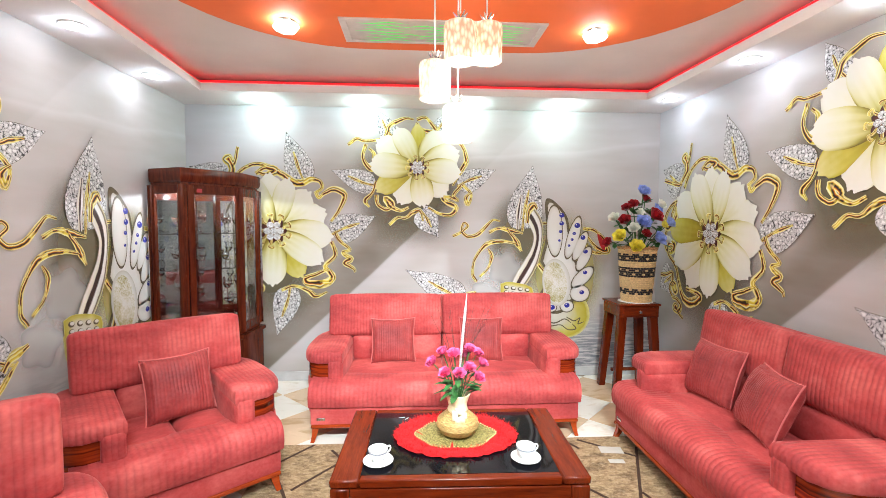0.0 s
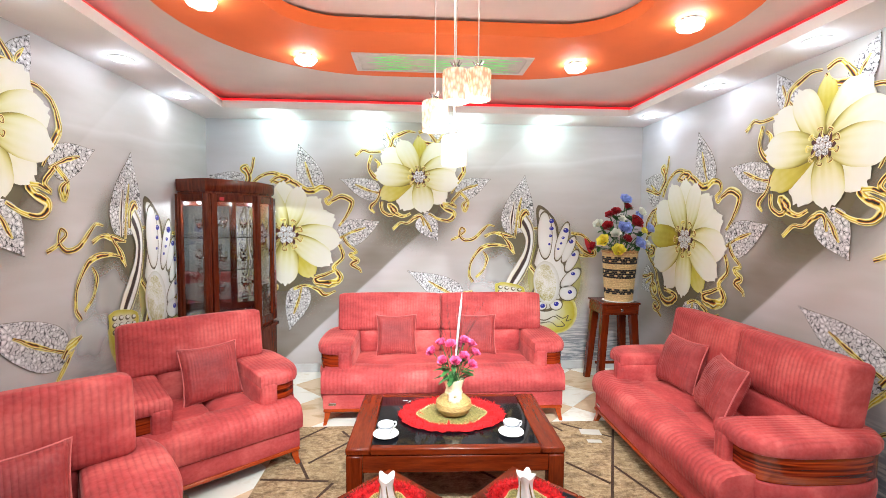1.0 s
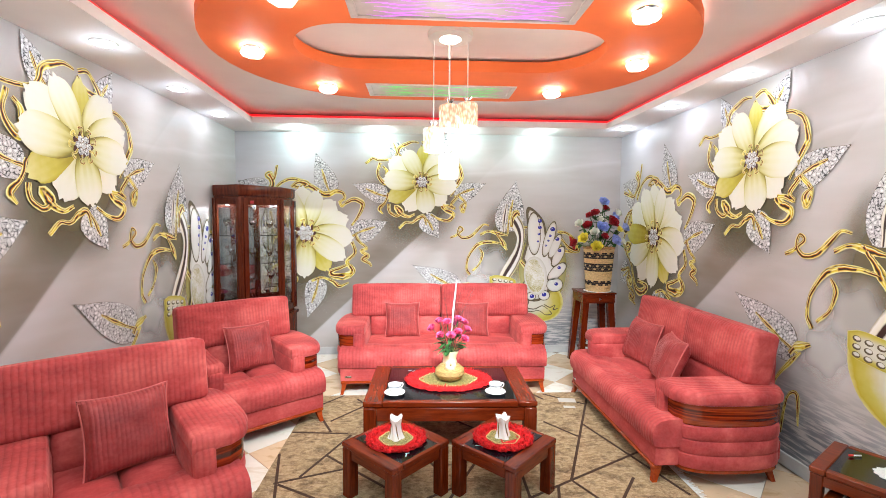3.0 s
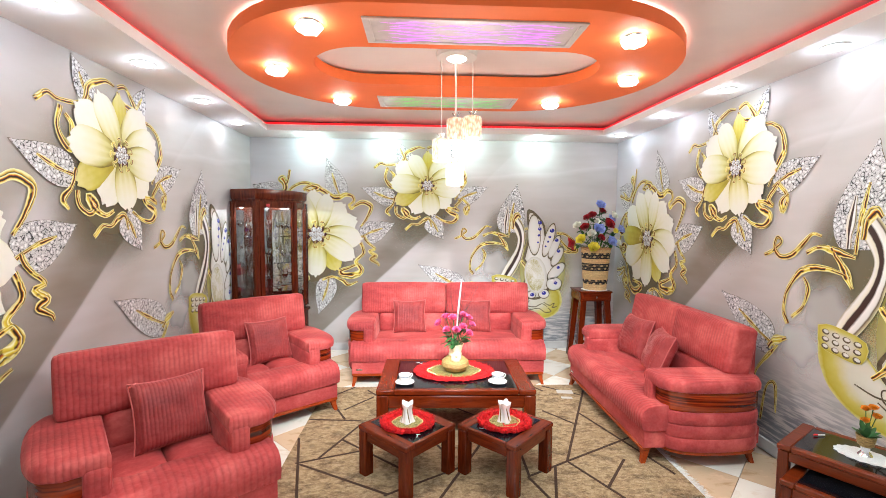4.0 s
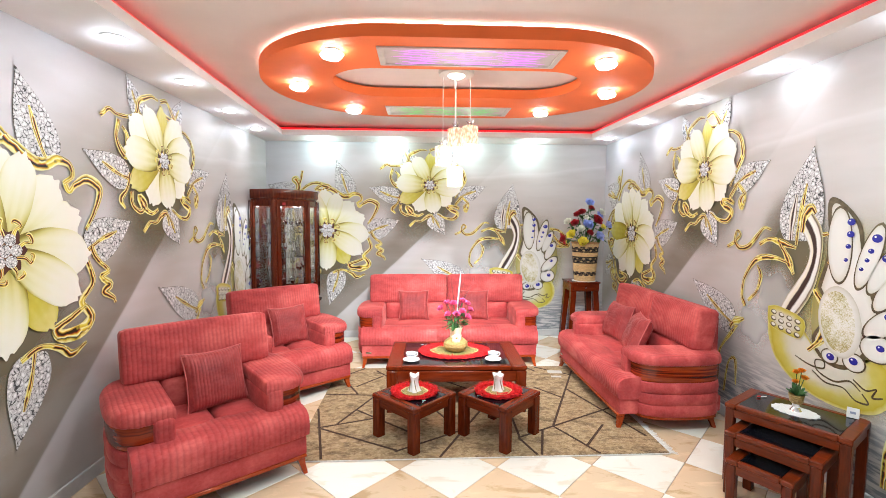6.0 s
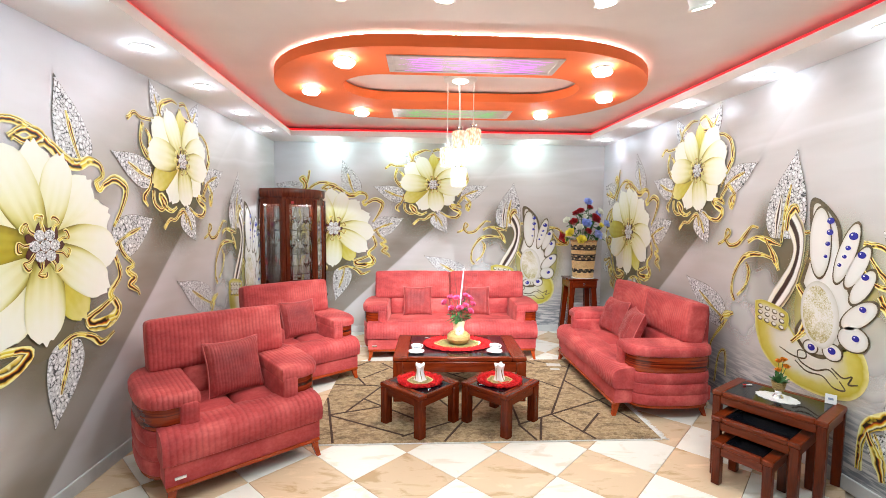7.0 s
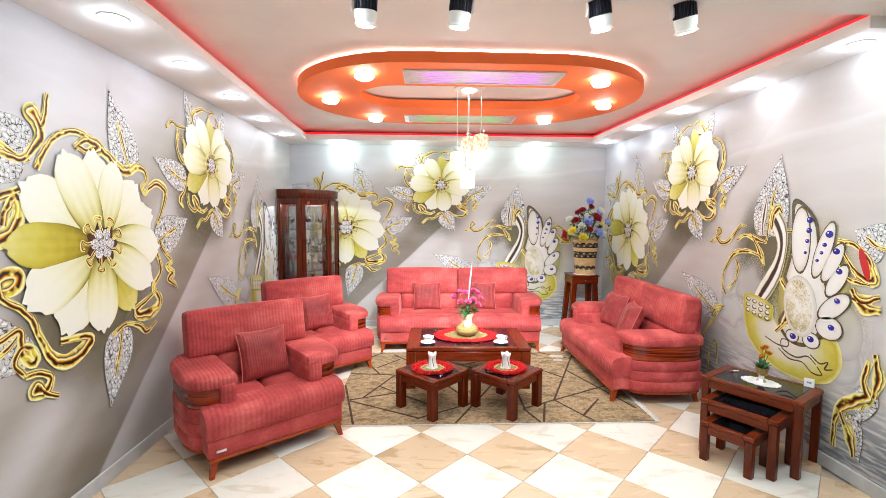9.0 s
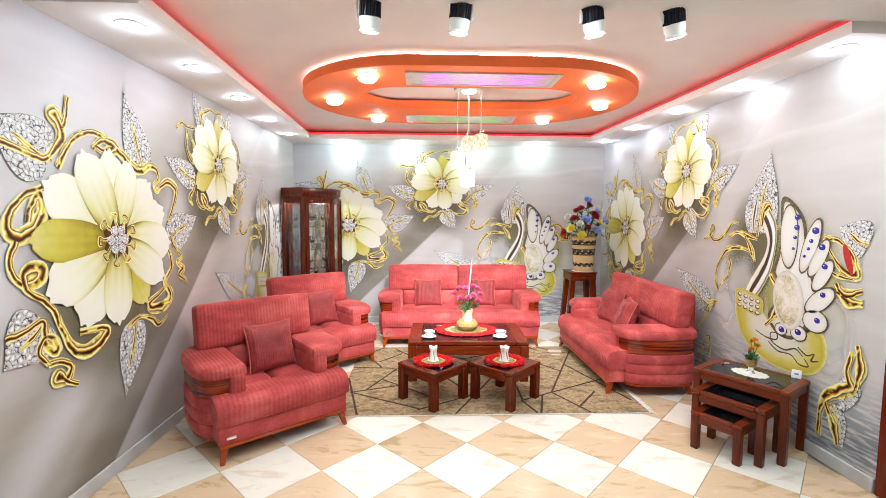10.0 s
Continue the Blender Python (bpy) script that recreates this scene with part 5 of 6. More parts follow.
# ---- rug ----
rug = thing("rug", pose(0, 0, 0), "beige mottled rug with dark angular lines and white fringe", "rug")
RX0, RX1, RY0, RY1 = -1.06, 1.55, 0.745, 2.56
part("rug_field", Geo().box(((RX0 + RX1) / 2, (RY0 + RY1) / 2, 0.008), (RX1 - RX0, RY1 - RY0, 0.012), 0.004), RUG, rug)
LINES = ((-1.05, 1.55, -0.85, 0.75), (-1.05, 1.86, -0.63, 1.82), (-0.94, 2.21, -0.76, 1.85), (-1.05, 2.22, -0.78, 2.55), (-0.65, 2.47, -0.48, 2.24), (-0.57, 2.31, -0.8, 2.03), (-0.60, 1.80, -0.84, 1.26), (-0.72, 1.51, -0.26, 1.1),
         (-0.98, 1.20, -0.50, 1.37), (-0.95, 1.19, -0.34, 0.84), (-0.36, 0.83, 0.11, 1.11), (-0.05, 0.75, 0.40, 1.62), (0.56, 1.40, 0.55, 0.99))
LINES2 = ((0.54, 0.99, 0.62, 0.75), (0.54, 0.99, 0.85, 1.16), (0.75, 1.1, 0.65, 0.75), (0.85, 1.16, 1.42, 2.40), (0.85, 1.16, 1.52, 1.52), (0.85, 1.16, 1.06, 0.75), (1.2, 1.90, 1.50, 0.98),
          (1.25, 1.17, 1.0, 0.85), (0.90, 1.96, 1.09, 1.71), (-0.10, 1.56, 0.03, 1.3), (1.05, 2.52, 1.36, 2.28), (0.95, 2.52, 1.02, 2.40), (-0.3, 2.5, 0.5, 1.7), (0.1, 2.1, 0.9, 2.5))
for k, (x0, y0, x1, y1) in enumerate(LINES + LINES2):
    d = Vector((x1 - x0, y1 - y0))
    part("woven_line", Geo().box((0, 0, 0), (d.length, 0.018, 0.003), 0.001), RUG_LINE, rug, "", True, pose((x0 + x1) / 2, (y0 + y1) / 2, 0.0143 + 0.00004 * k, 0, 0, math.degrees(math.atan2(d.y, d.x))))
fr = Geo()
rnd = random.Random(8)
for k in range(230):
    y = RY0 + (RY1 - RY0) * k / 229
    L = rnd.uniform(0.045, 0.065)
    fr.tube([(RX1 - 0.004, y, 0.010), (RX1 + L * 0.5, y + rnd.uniform(-0.004, 0.004), 0.006), (RX1 + L, y + rnd.uniform(-0.012, 0.012) - 0.008, 0.003)], [0.0028, 0.0025, 0.0012], 4)
fr.box(((RX0 + RX1) / 2, RY0 - 0.004, 0.006), (RX1 - RX0, 0.008, 0.008), 0.002)
part("fringe", fr, FRINGE, rug, "white knotted fringe")
for x, y, w, d, r in ((1.225, 2.36, 0.15, 0.085, -8), (1.20, 2.22, 0.10, 0.045, -5)):
    t = thing("paper_slip", pose(x, y, 0.0185, 0, 0, r), "loose white paper slip lying on the rug", "paper")
    part("sheet", Geo().box((0, 0, 0.0008), (w, d, 0.0012), 0.0003), plain("paper", (0.50, 0.48, 0.43), 0.8, 0, 0.05), t)

# ---- printed mural motifs ----


def ribbon(g, pts, width, w, taper=0.35, step=6):
    """Flat band along a smooth path in the wall's plane (u, v), w metres off the wall; tone runs across it."""
    p = spline(pts, step)
    n = len(p)
    vs, fs, tone = [], [], []
    for i, q in enumerate(p):
        d = (p[min(i + 1, n - 1)] - p[max(i - 1, 0)])
        d = d.normalized() if d.length else Vector((1, 0, 0))
        s = Vector((-d.y, d.x, 0))
        t = i / (n - 1)
        hw = width / 2 * (taper + (1 - taper) * math.sin(math.pi * min(1, max(0, 0.08 + 0.84 * t))) ** 0.6) * (0.86 + 0.22 * math.sin(9.0 * t + 40 * width))
        for k in range(5):
            a = k / 4
            r = q + s * hw * (2 * a - 1)
            vs.append((r.x, -w - 0.0008 * math.sin(math.pi * a) - 0.0004 * t, r.y))
            tone.append((0.02 + 0.96 * a, t, 0.3))
    for i in range(n - 1):
        for k in range(4):
            fs.append((i * 5 + k, i * 5 + k + 1, (i + 1) * 5 + k + 1, (i + 1) * 5 + k))
    return g.put(vs, fs, None, tone)


def blob(g, pts, w, edge=0.2, step=5):
    """Filled smooth closed outline; tone runs from the middle (0) to the rim (1)."""
    p = spline([*pts, pts[0]], step)[:-1]
    c = sum(p, Vector()) / len(p)
    vs, tone = [(c.x, -w, c.y)], [(0.01, 0.5, 0.5)]
    for k, s in enumerate((0.4, 0.7, 1 - edge * 0.3, 1.0)):
        for q in p:
            r = c + (q - c) * s
            vs.append((r.x, -w, r.y))
            tone.append((min(0.99, (0.35, 0.65, 0.85, 0.99)[k]), 0.5, 0.5))
    n = len(p)
    fs = [(0, 1 + i, 1 + (i + 1) % n) for i in range(n)]
    for k in range(3):
        for i in range(n):
            j = (i + 1) % n
            fs.append((1 + k * n + i, 1 + (k + 1) * n + i, 1 + (k + 1) * n + j, 1 + k * n + j))
    return g.put(vs, fs, None, tone)


def oval(c, a, b, ang=0.0, n=14):
    k = math.radians(ang)
    return [(c[0] + a * math.cos(t) * math.cos(k) - b * math.sin(t) * math.sin(k), c[1] + a * math.cos(t) * math.sin(k) + b * math.sin(t) * math.cos(k)) for t in (2 * math.pi * i / n for i in range(n))]


def petal(g, c, ang, length, hw, w, seed):
    rnd_ = random.Random(seed)
    k = math.radians(ang)
    ux, uy = math.cos(k), math.sin(k)
    rows, cols = 14, 14
    vs, fs, tone = [], [], []
    ph = rnd_.uniform(0, 6)
    rb = rnd_.uniform(-0.09, 0.05)
    for i in range(rows + 1):
        t = i / rows
        for j in range(cols + 1):
            s = 2 * j / cols - 1
            wid = hw * (0.16 + 0.84 * math.sin(math.pi * min(0.5, 0.08 + 0.74 * t)) ** 1.2) * (1 if t < 0.70 else math.sqrt(max(0.0, 1 - ((t - 0.70) / 0.305) ** 2)) * 0.78 + 0.22)
            L = length * t * (1 - 0.05 * s * s * t) + (t > 0.93) * 0.012 * math.sin(6 * s + ph)
            bend = 0.05 * hw * math.sin(2.5 * t + ph)
            x, y = L, wid * s + bend
            y *= 0.98
            vs.append((c[0] + ux * x - uy * y, -w - 0.0006 * (1 - s * s), c[1] + uy * x + ux * y))
            streak = 0.06 * math.sin(13 * s + ph) * (1 - 0.7 * t) - 0.12 * s * s * (1 - t)
            tone.append((max(0.01, min(0.99, 0.02 + 0.95 * t ** 0.9 - 0.44 * max(0, s) ** 6 * (0.70 + 0.30 * (1 - t)) - 0.22 * max(0, -s) ** 8 + streak + rb)), 0.5 + s / 2.1, 0.2))
    for i in range(rows):
        for j in range(cols):
            a = i * (cols + 1) + j
            fs.append((a, a + 1, a + cols + 2, a + cols + 1))
    return g.put(vs, fs, None, tone)


def silver_leaf(mural, base, tip, width, w=0.0045):
    b, t = Vector((*base, 0)), Vector((*tip, 0))
    d = t - b
    s = Vector((-d.y, d.x, 0)).normalized()
    L = d.length
    prof = ((0.0, 0.05), (0.04, 0.62), (0.16, 0.98), (0.34, 1.0), (0.55, 0.80), (0.75, 0.46), (0.9, 0.16))
    right = [b + d * (q - 0.05 * (r > 0.6 and q < 0.1)) + s * r * width / 2 for q, r in prof]
    left = [b + d * q - s * r * width / 2 * 0.92 for q, r in reversed(prof)]
    loop = [(p.x, p.y) for p in [*right, t, *left]]
    c = b + d * 0.4
    kk = 1 + 0.005 / width
    rim = [((x - c.x) * kk + c.x, (y - c.y) * kk + c.y) for x, y in loop]
    leaf = part("silver_leaf", blob(Geo(), loop, w + 0.0012, 0.2, 3), SILVER, mural, "silver filigree leaf print")
    part("outline", blob(Geo(), rim, w, 0.2, 3), INK, leaf)
    mid = [b - d * 0.05, b + d * 0.25 + s * 0.012, b + d * 0.62]
    part("vein", ribbon(Geo(), [(p.x, p.y) for p in mid], min(0.034, width * 0.16), w + 0.0022, 0.3), GOLD, leaf)


def brooch(mural, c, r, w):
    rnd_ = random.Random(int(c[0] * 100))
    m = part("brooch", blob(Geo(), [(c[0] + r * (0.92 + 0.14 * math.cos(7 * a)) * math.cos(a), c[1] + r * (0.92 + 0.14 * math.cos(7 * a)) * math.sin(a)) for a in (6.2832 * k / 28 for k in range(28))], w, 0.2, 2), BROOCH, mural, "dark jewelled flower centre")
    for k in range(9):
        a = 6.2832 * k / 9 + 0.2
        p = [(c[0] + r * q * math.cos(a + e), c[1] + r * q * math.sin(a + e)) for q, e in ((0.6, 0), (1.0, 0.12), (1.28, 0.02), (1.32, 0.28), (1.16, 0.34))]
        part("gold_curl", ribbon(Geo(), p, r * 0.24, w + 0.001 + 0.0001 * k, 0.4, 4), GOLD, m)
    for k in range(7):
        a = 6.2832 * k / 6
        q = 0.0 if k == 6 else 0.52
        g = blob(Geo(), oval((c[0] + q * r * math.cos(a), c[1] + q * r * math.sin(a)), r * 0.27, r * 0.25, 0, 10), w + 0.0022 + 0.0001 * k, 0.2, 2)
        part("crystal", g, SILVER_FINE, m)


def soft_tint(name, colour, strength):
    """Print that fades out towards its rim."""
    n = Nodes(name)
    at = n.add("ShaderNodeAttribute")
    at.attribute_name = "tone"
    sep = n.add("ShaderNodeSeparateColor")
    n.set(sep.inputs[0], at.outputs["Color"])
    f = n.ramp(sep.outputs[0], [(0.30, (strength, strength, strength)), (0.98, (0, 0, 0))], True)
    return n.out(Base_Color=colour, Alpha=f, Roughness=0.5)


SOFT_OLIVE = soft_tint("soft_olive", (0.15, 0.125, 0.06), 0.74)
SOFT_PALE = soft_tint("soft_pale", (0.70, 0.69, 0.68), 0.5)
SOFT_YELLOW = soft_tint("soft_yellow", (0.55, 0.49, 0.12), 0.75)
BROOCH = printed("printed_brooch", [(0.0, (0.22, 0.13, 0.06)), (0.5, (0.10, 0.025, 0.012)), (1.0, (0.05, 0.012, 0.008))], 0.5)
SILVER_FINE = filigree()
for _n in SILVER_FINE.node_tree.nodes:
    if _n.bl_idname == "ShaderNodeTexVoronoi":
        _n.inputs["Scale"].default_value = 70.0

F1_PETALS = ((20, 0.53, 0.135, 0), (-6, 0.56, 0.140, 0), (-34, 0.55, 0.125, 0), (-59, 0.52, 0.115, 1), (-92, 0.53, 0.130, 0), (-123, 0.56, 0.150, 0), (-153, 0.59, 0.150, 0), (178, 0.61, 0.120, 1), (148, 0.60, 0.150, 0), (117, 0.57, 0.130, 0), (94, 0.55, 0.120, 0), (74, 0.52, 0.105, 0), (48, 0.51, 0.135, 0))
F2_PETALS = ((52, 0.43, 0.130, 0), (22, 0.43, 0.125, 0), (-8, 0.42, 0.125, 0), (-42, 0.38, 0.115, 0), (-80, 0.38, 0.115, 0), (-118, 0.39, 0.120, 0), (-152, 0.46, 0.105, 1), (177, 0.46, 0.125, 0), (147, 0.47, 0.125, 0), (119, 0.43, 0.100, 0), (90, 0.42, 0.075, 1))


def flower(mural, c, petals, r, w):
    f = part("flower_ground", blob(Geo(), oval(c, 0.20, 0.20), w - 0.0008, 0.2, 2), PETAL_YELLOW, mural, "large cream flower print")
    for i, (a, L, hw, yellow) in enumerate(petals):
        part("petal", petal(Geo(), c, a, L, hw, w + 0.0003 * ((i * 5) % 12) - (0.0012 if yellow else 0), i), PETAL_YELLOW if yellow else PETAL, f)
    brooch(mural, c, r, w + 0.006)



def scroll(mural, width, *pts):
    """One gold scroll through a few bends."""
    part("gold_scroll", ribbon(Geo(), pts, width * 1.55, 0.007 + 0.0001 * (len(mural.children) % 9), 0.35), GOLD, mural)


def lower_scrolls(mural):
    scroll(mural, 0.045, (-0.41, 0.4), (-0.34, 0.52), (-0.25, 0.6), (-0.14, 0.63), (-0.03, 0.6), (0.09, 0.53), (0.2, 0.46), (0.28, 0.46), (0.36, 0.49), (0.44, 0.47), (0.46, 0.41), (0.39, 0.36))
    scroll(mural, 0.04, (0.4, 0.37), (0.43, 0.32), (0.48, 0.36), (0.57, 0.4), (0.67, 0.35), (0.63, 0.22), (0.54, 0.09))
    scroll(mural, 0.05, (-0.16, 0.54), (-0.07, 0.6), (0.02, 0.57), (-0.06, 0.53), (-0.13, 0.55))
    scroll(mural, 0.055, (-0.51, 0.29), (-0.62, 0.24), (-0.7, 0.15), (-0.71, 0.08), (-0.65, 0.05), (-0.57, 0.09), (-0.52, 0.17), (-0.53, 0.26), (-0.58, 0.19), (-0.6, 0.12))
    scroll(mural, 0.05, (-0.67, 0.03), (-0.71, -0.05), (-0.7, -0.13), (-0.64, -0.18), (-0.56, -0.17), (-0.55, -0.12), (-0.6, -0.11), (-0.64, -0.14), (-0.63, -0.21), (-0.55, -0.27), (-0.49, -0.34))
    scroll(mural, 0.045, (-0.74, 0.5), (-0.6, 0.46), (-0.5, 0.44), (-0.44, 0.48), (-0.38, 0.56), (-0.39, 0.63), (-0.43, 0.67), (-0.4, 0.69), (-0.37, 0.62), (-0.34, 0.69), (-0.32, 0.79))
    scroll(mural, 0.055, (-0.49, -0.33), (-0.44, -0.46), (-0.39, -0.56), (-0.3, -0.62), (-0.19, -0.59), (-0.12, -0.54), (-0.21, -0.51), (-0.33, -0.5))
    scroll(mural, 0.045, (-0.76, -0.42), (-0.67, -0.41), (-0.56, -0.38), (-0.55, -0.45), (-0.54, -0.51), (-0.49, -0.55), (-0.5, -0.5), (-0.55, -0.47), (-0.59, -0.53), (-0.54, -0.61))
    scroll(mural, 0.045, (-0.54, -0.61), (-0.46, -0.62), (-0.4, -0.67), (-0.43, -0.72), (-0.5, -0.71), (-0.48, -0.68), (-0.43, -0.74), (-0.36, -0.78))
    scroll(mural, 0.05, (0.54, -0.1), (0.58, -0.23), (0.48, -0.34), (0.55, -0.44), (0.47, -0.51), (0.33, -0.51), (0.29, -0.46), (0.41, -0.41), (0.51, -0.37))
    scroll(mural, 0.032, (0.06, -0.57), (0.18, -0.53), (0.3, -0.57), (0.39, -0.63), (0.5, -0.59))
    scroll(mural, 0.034, (0.58, -0.01), (0.63, -0.1), (0.72, -0.18), (0.65, -0.21), (0.73, -0.27), (0.67, -0.31), (0.75, -0.36), (0.77, -0.4))


def upper_scrolls(mural):
    scroll(mural, 0.03, (0.71, 0.82), (0.79, 0.88), (0.87, 0.86), (1.05, 0.89), (1.1, 1.0), (1.18, 1.05), (1.26, 1.08), (1.34, 1.07))
    scroll(mural, 0.034, (1.37, 1.07), (1.45, 1.09), (1.52, 1.02), (1.56, 0.95), (1.43, 0.97), (1.36, 1.04))
    scroll(mural, 0.032, (1.56, 0.95), (1.62, 0.9), (1.73, 0.88), (1.82, 0.81), (1.85, 0.68), (1.81, 0.6), (1.76, 0.52), (1.72, 0.44))
    scroll(mural, 0.036, (1.8, 0.44), (1.73, 0.35), (1.77, 0.3), (1.69, 0.33), (1.62, 0.33), (1.67, 0.28), (1.75, 0.23), (1.7, 0.16), (1.59, 0.17), (1.48, 0.23))
    scroll(mural, 0.042, (0.98, 0.35), (0.99, 0.26), (1.07, 0.21), (1.13, 0.26), (1.07, 0.31), (1.12, 0.24), (1.21, 0.2), (1.29, 0.23))
    scroll(mural, 0.038, (0.88, 0.83), (0.85, 0.72), (0.88, 0.64), (0.95, 0.6), (0.96, 0.73), (0.91, 0.79))
    scroll(mural, 0.03, (0.98, 0.48), (0.94, 0.37), (0.87, 0.29), (0.91, 0.23))
    scroll(mural, 0.03, (1.1, 0.06), (1.18, 0.13), (1.26, 0.13), (1.34, 0.19), (1.4, 0.2), (1.43, 0.1))
    scroll(mural, 0.03, (1.81, 0.46), (1.9, 0.36), (1.87, 0.26), (1.85, 0.33), (1.91, 0.38))


def swan_scrolls(mural):
    scroll(mural, 0.026, (1.72, -0.05), (1.8, -0.01), (1.87, 0.05), (1.83, 0.08), (1.81, 0.01), (1.87, -0.05), (1.97, -0.03), (2.05, 0.05), (2.12, 0.11), (2.19, 0.1))
    scroll(mural, 0.032, (2.08, -0.01), (2.18, 0.03), (2.29, 0.01), (2.42, -0.02))
    scroll(mural, 0.030, (1.96, -0.5), (1.92, -0.42), (1.94, -0.28), (2.01, -0.17), (2.1, -0.11), (2.24, -0.1), (2.39, -0.13))
    scroll(mural, 0.024, (1.99, -0.45), (2.07, -0.37), (2.11, -0.25), (2.07, -0.17))
    scroll(mural, 0.036, (2.26, 0.03), (2.35, -0.09), (2.41, -0.2))
    scroll(mural, 0.036, (3.03, 0.03), (3.15, 0.01), (3.25, -0.08), (3.29, -0.2), (3.18, -0.17), (3.06, -0.03))
    scroll(mural, 0.024, (3.03, -0.1), (3.12, -0.2), (3.27, -0.22))
    scroll(mural, 0.027, (2.59, 0.07), (2.66, 0.08), (2.71, 0.0), (2.67, -0.1))
    scroll(mural, 0.024, (1.67, -1.02), (1.7, -0.9), (1.8, -0.77), (1.89, -0.67))
    scroll(mural, 0.040, (1.8, -0.7), (1.86, -0.64), (1.96, -0.6))
    scroll(mural, 0.021, (1.76, -1.25), (1.8, -1.0), (1.88, -0.95), (1.9, -1.15))


def end_scrolls(mural):
    scroll(mural, 0.055, (3.3, -0.67), (3.27, -0.8), (3.31, -0.89), (3.23, -0.94), (3.13, -1.02), (3.1, -1.14), (3.1, -1.29))
    scroll(mural, 0.05, (3.13, -1.05), (3.21, -1.18), (3.24, -1.29))
    scroll(mural, 0.06, (3.16, -0.31), (3.25, -0.36), (3.34, -0.36))
    scroll(mural, 0.05, (3.15, -0.26), (3.21, -0.32), (3.33, -0.28))
    scroll(mural, 0.05, (3.33, -0.62), (3.36, -0.75), (3.34, -0.88))


GEMS = ((2.81, 0.16), (2.81, 0.08), (2.80, 0.0), (2.79, -0.09), (2.97, 0.06), (2.94, -0.02), (2.92, -0.08), (2.89, -0.14), (3.03, -0.06), (3.06, -0.20), (3.06, -0.41), (3.03, -0.61), (2.88, -0.74), (2.73, -0.76))
FEATHERS = (((2.75, -0.25), (2.73, 0.26), 0.17), ((2.87, -0.27), (2.99, 0.15), 0.125), ((2.94, -0.29), (3.07, 0.0), 0.11), ((2.98, -0.39), (3.11, -0.15), 0.115), ((2.93, -0.56), (3.14, -0.36), 0.14))


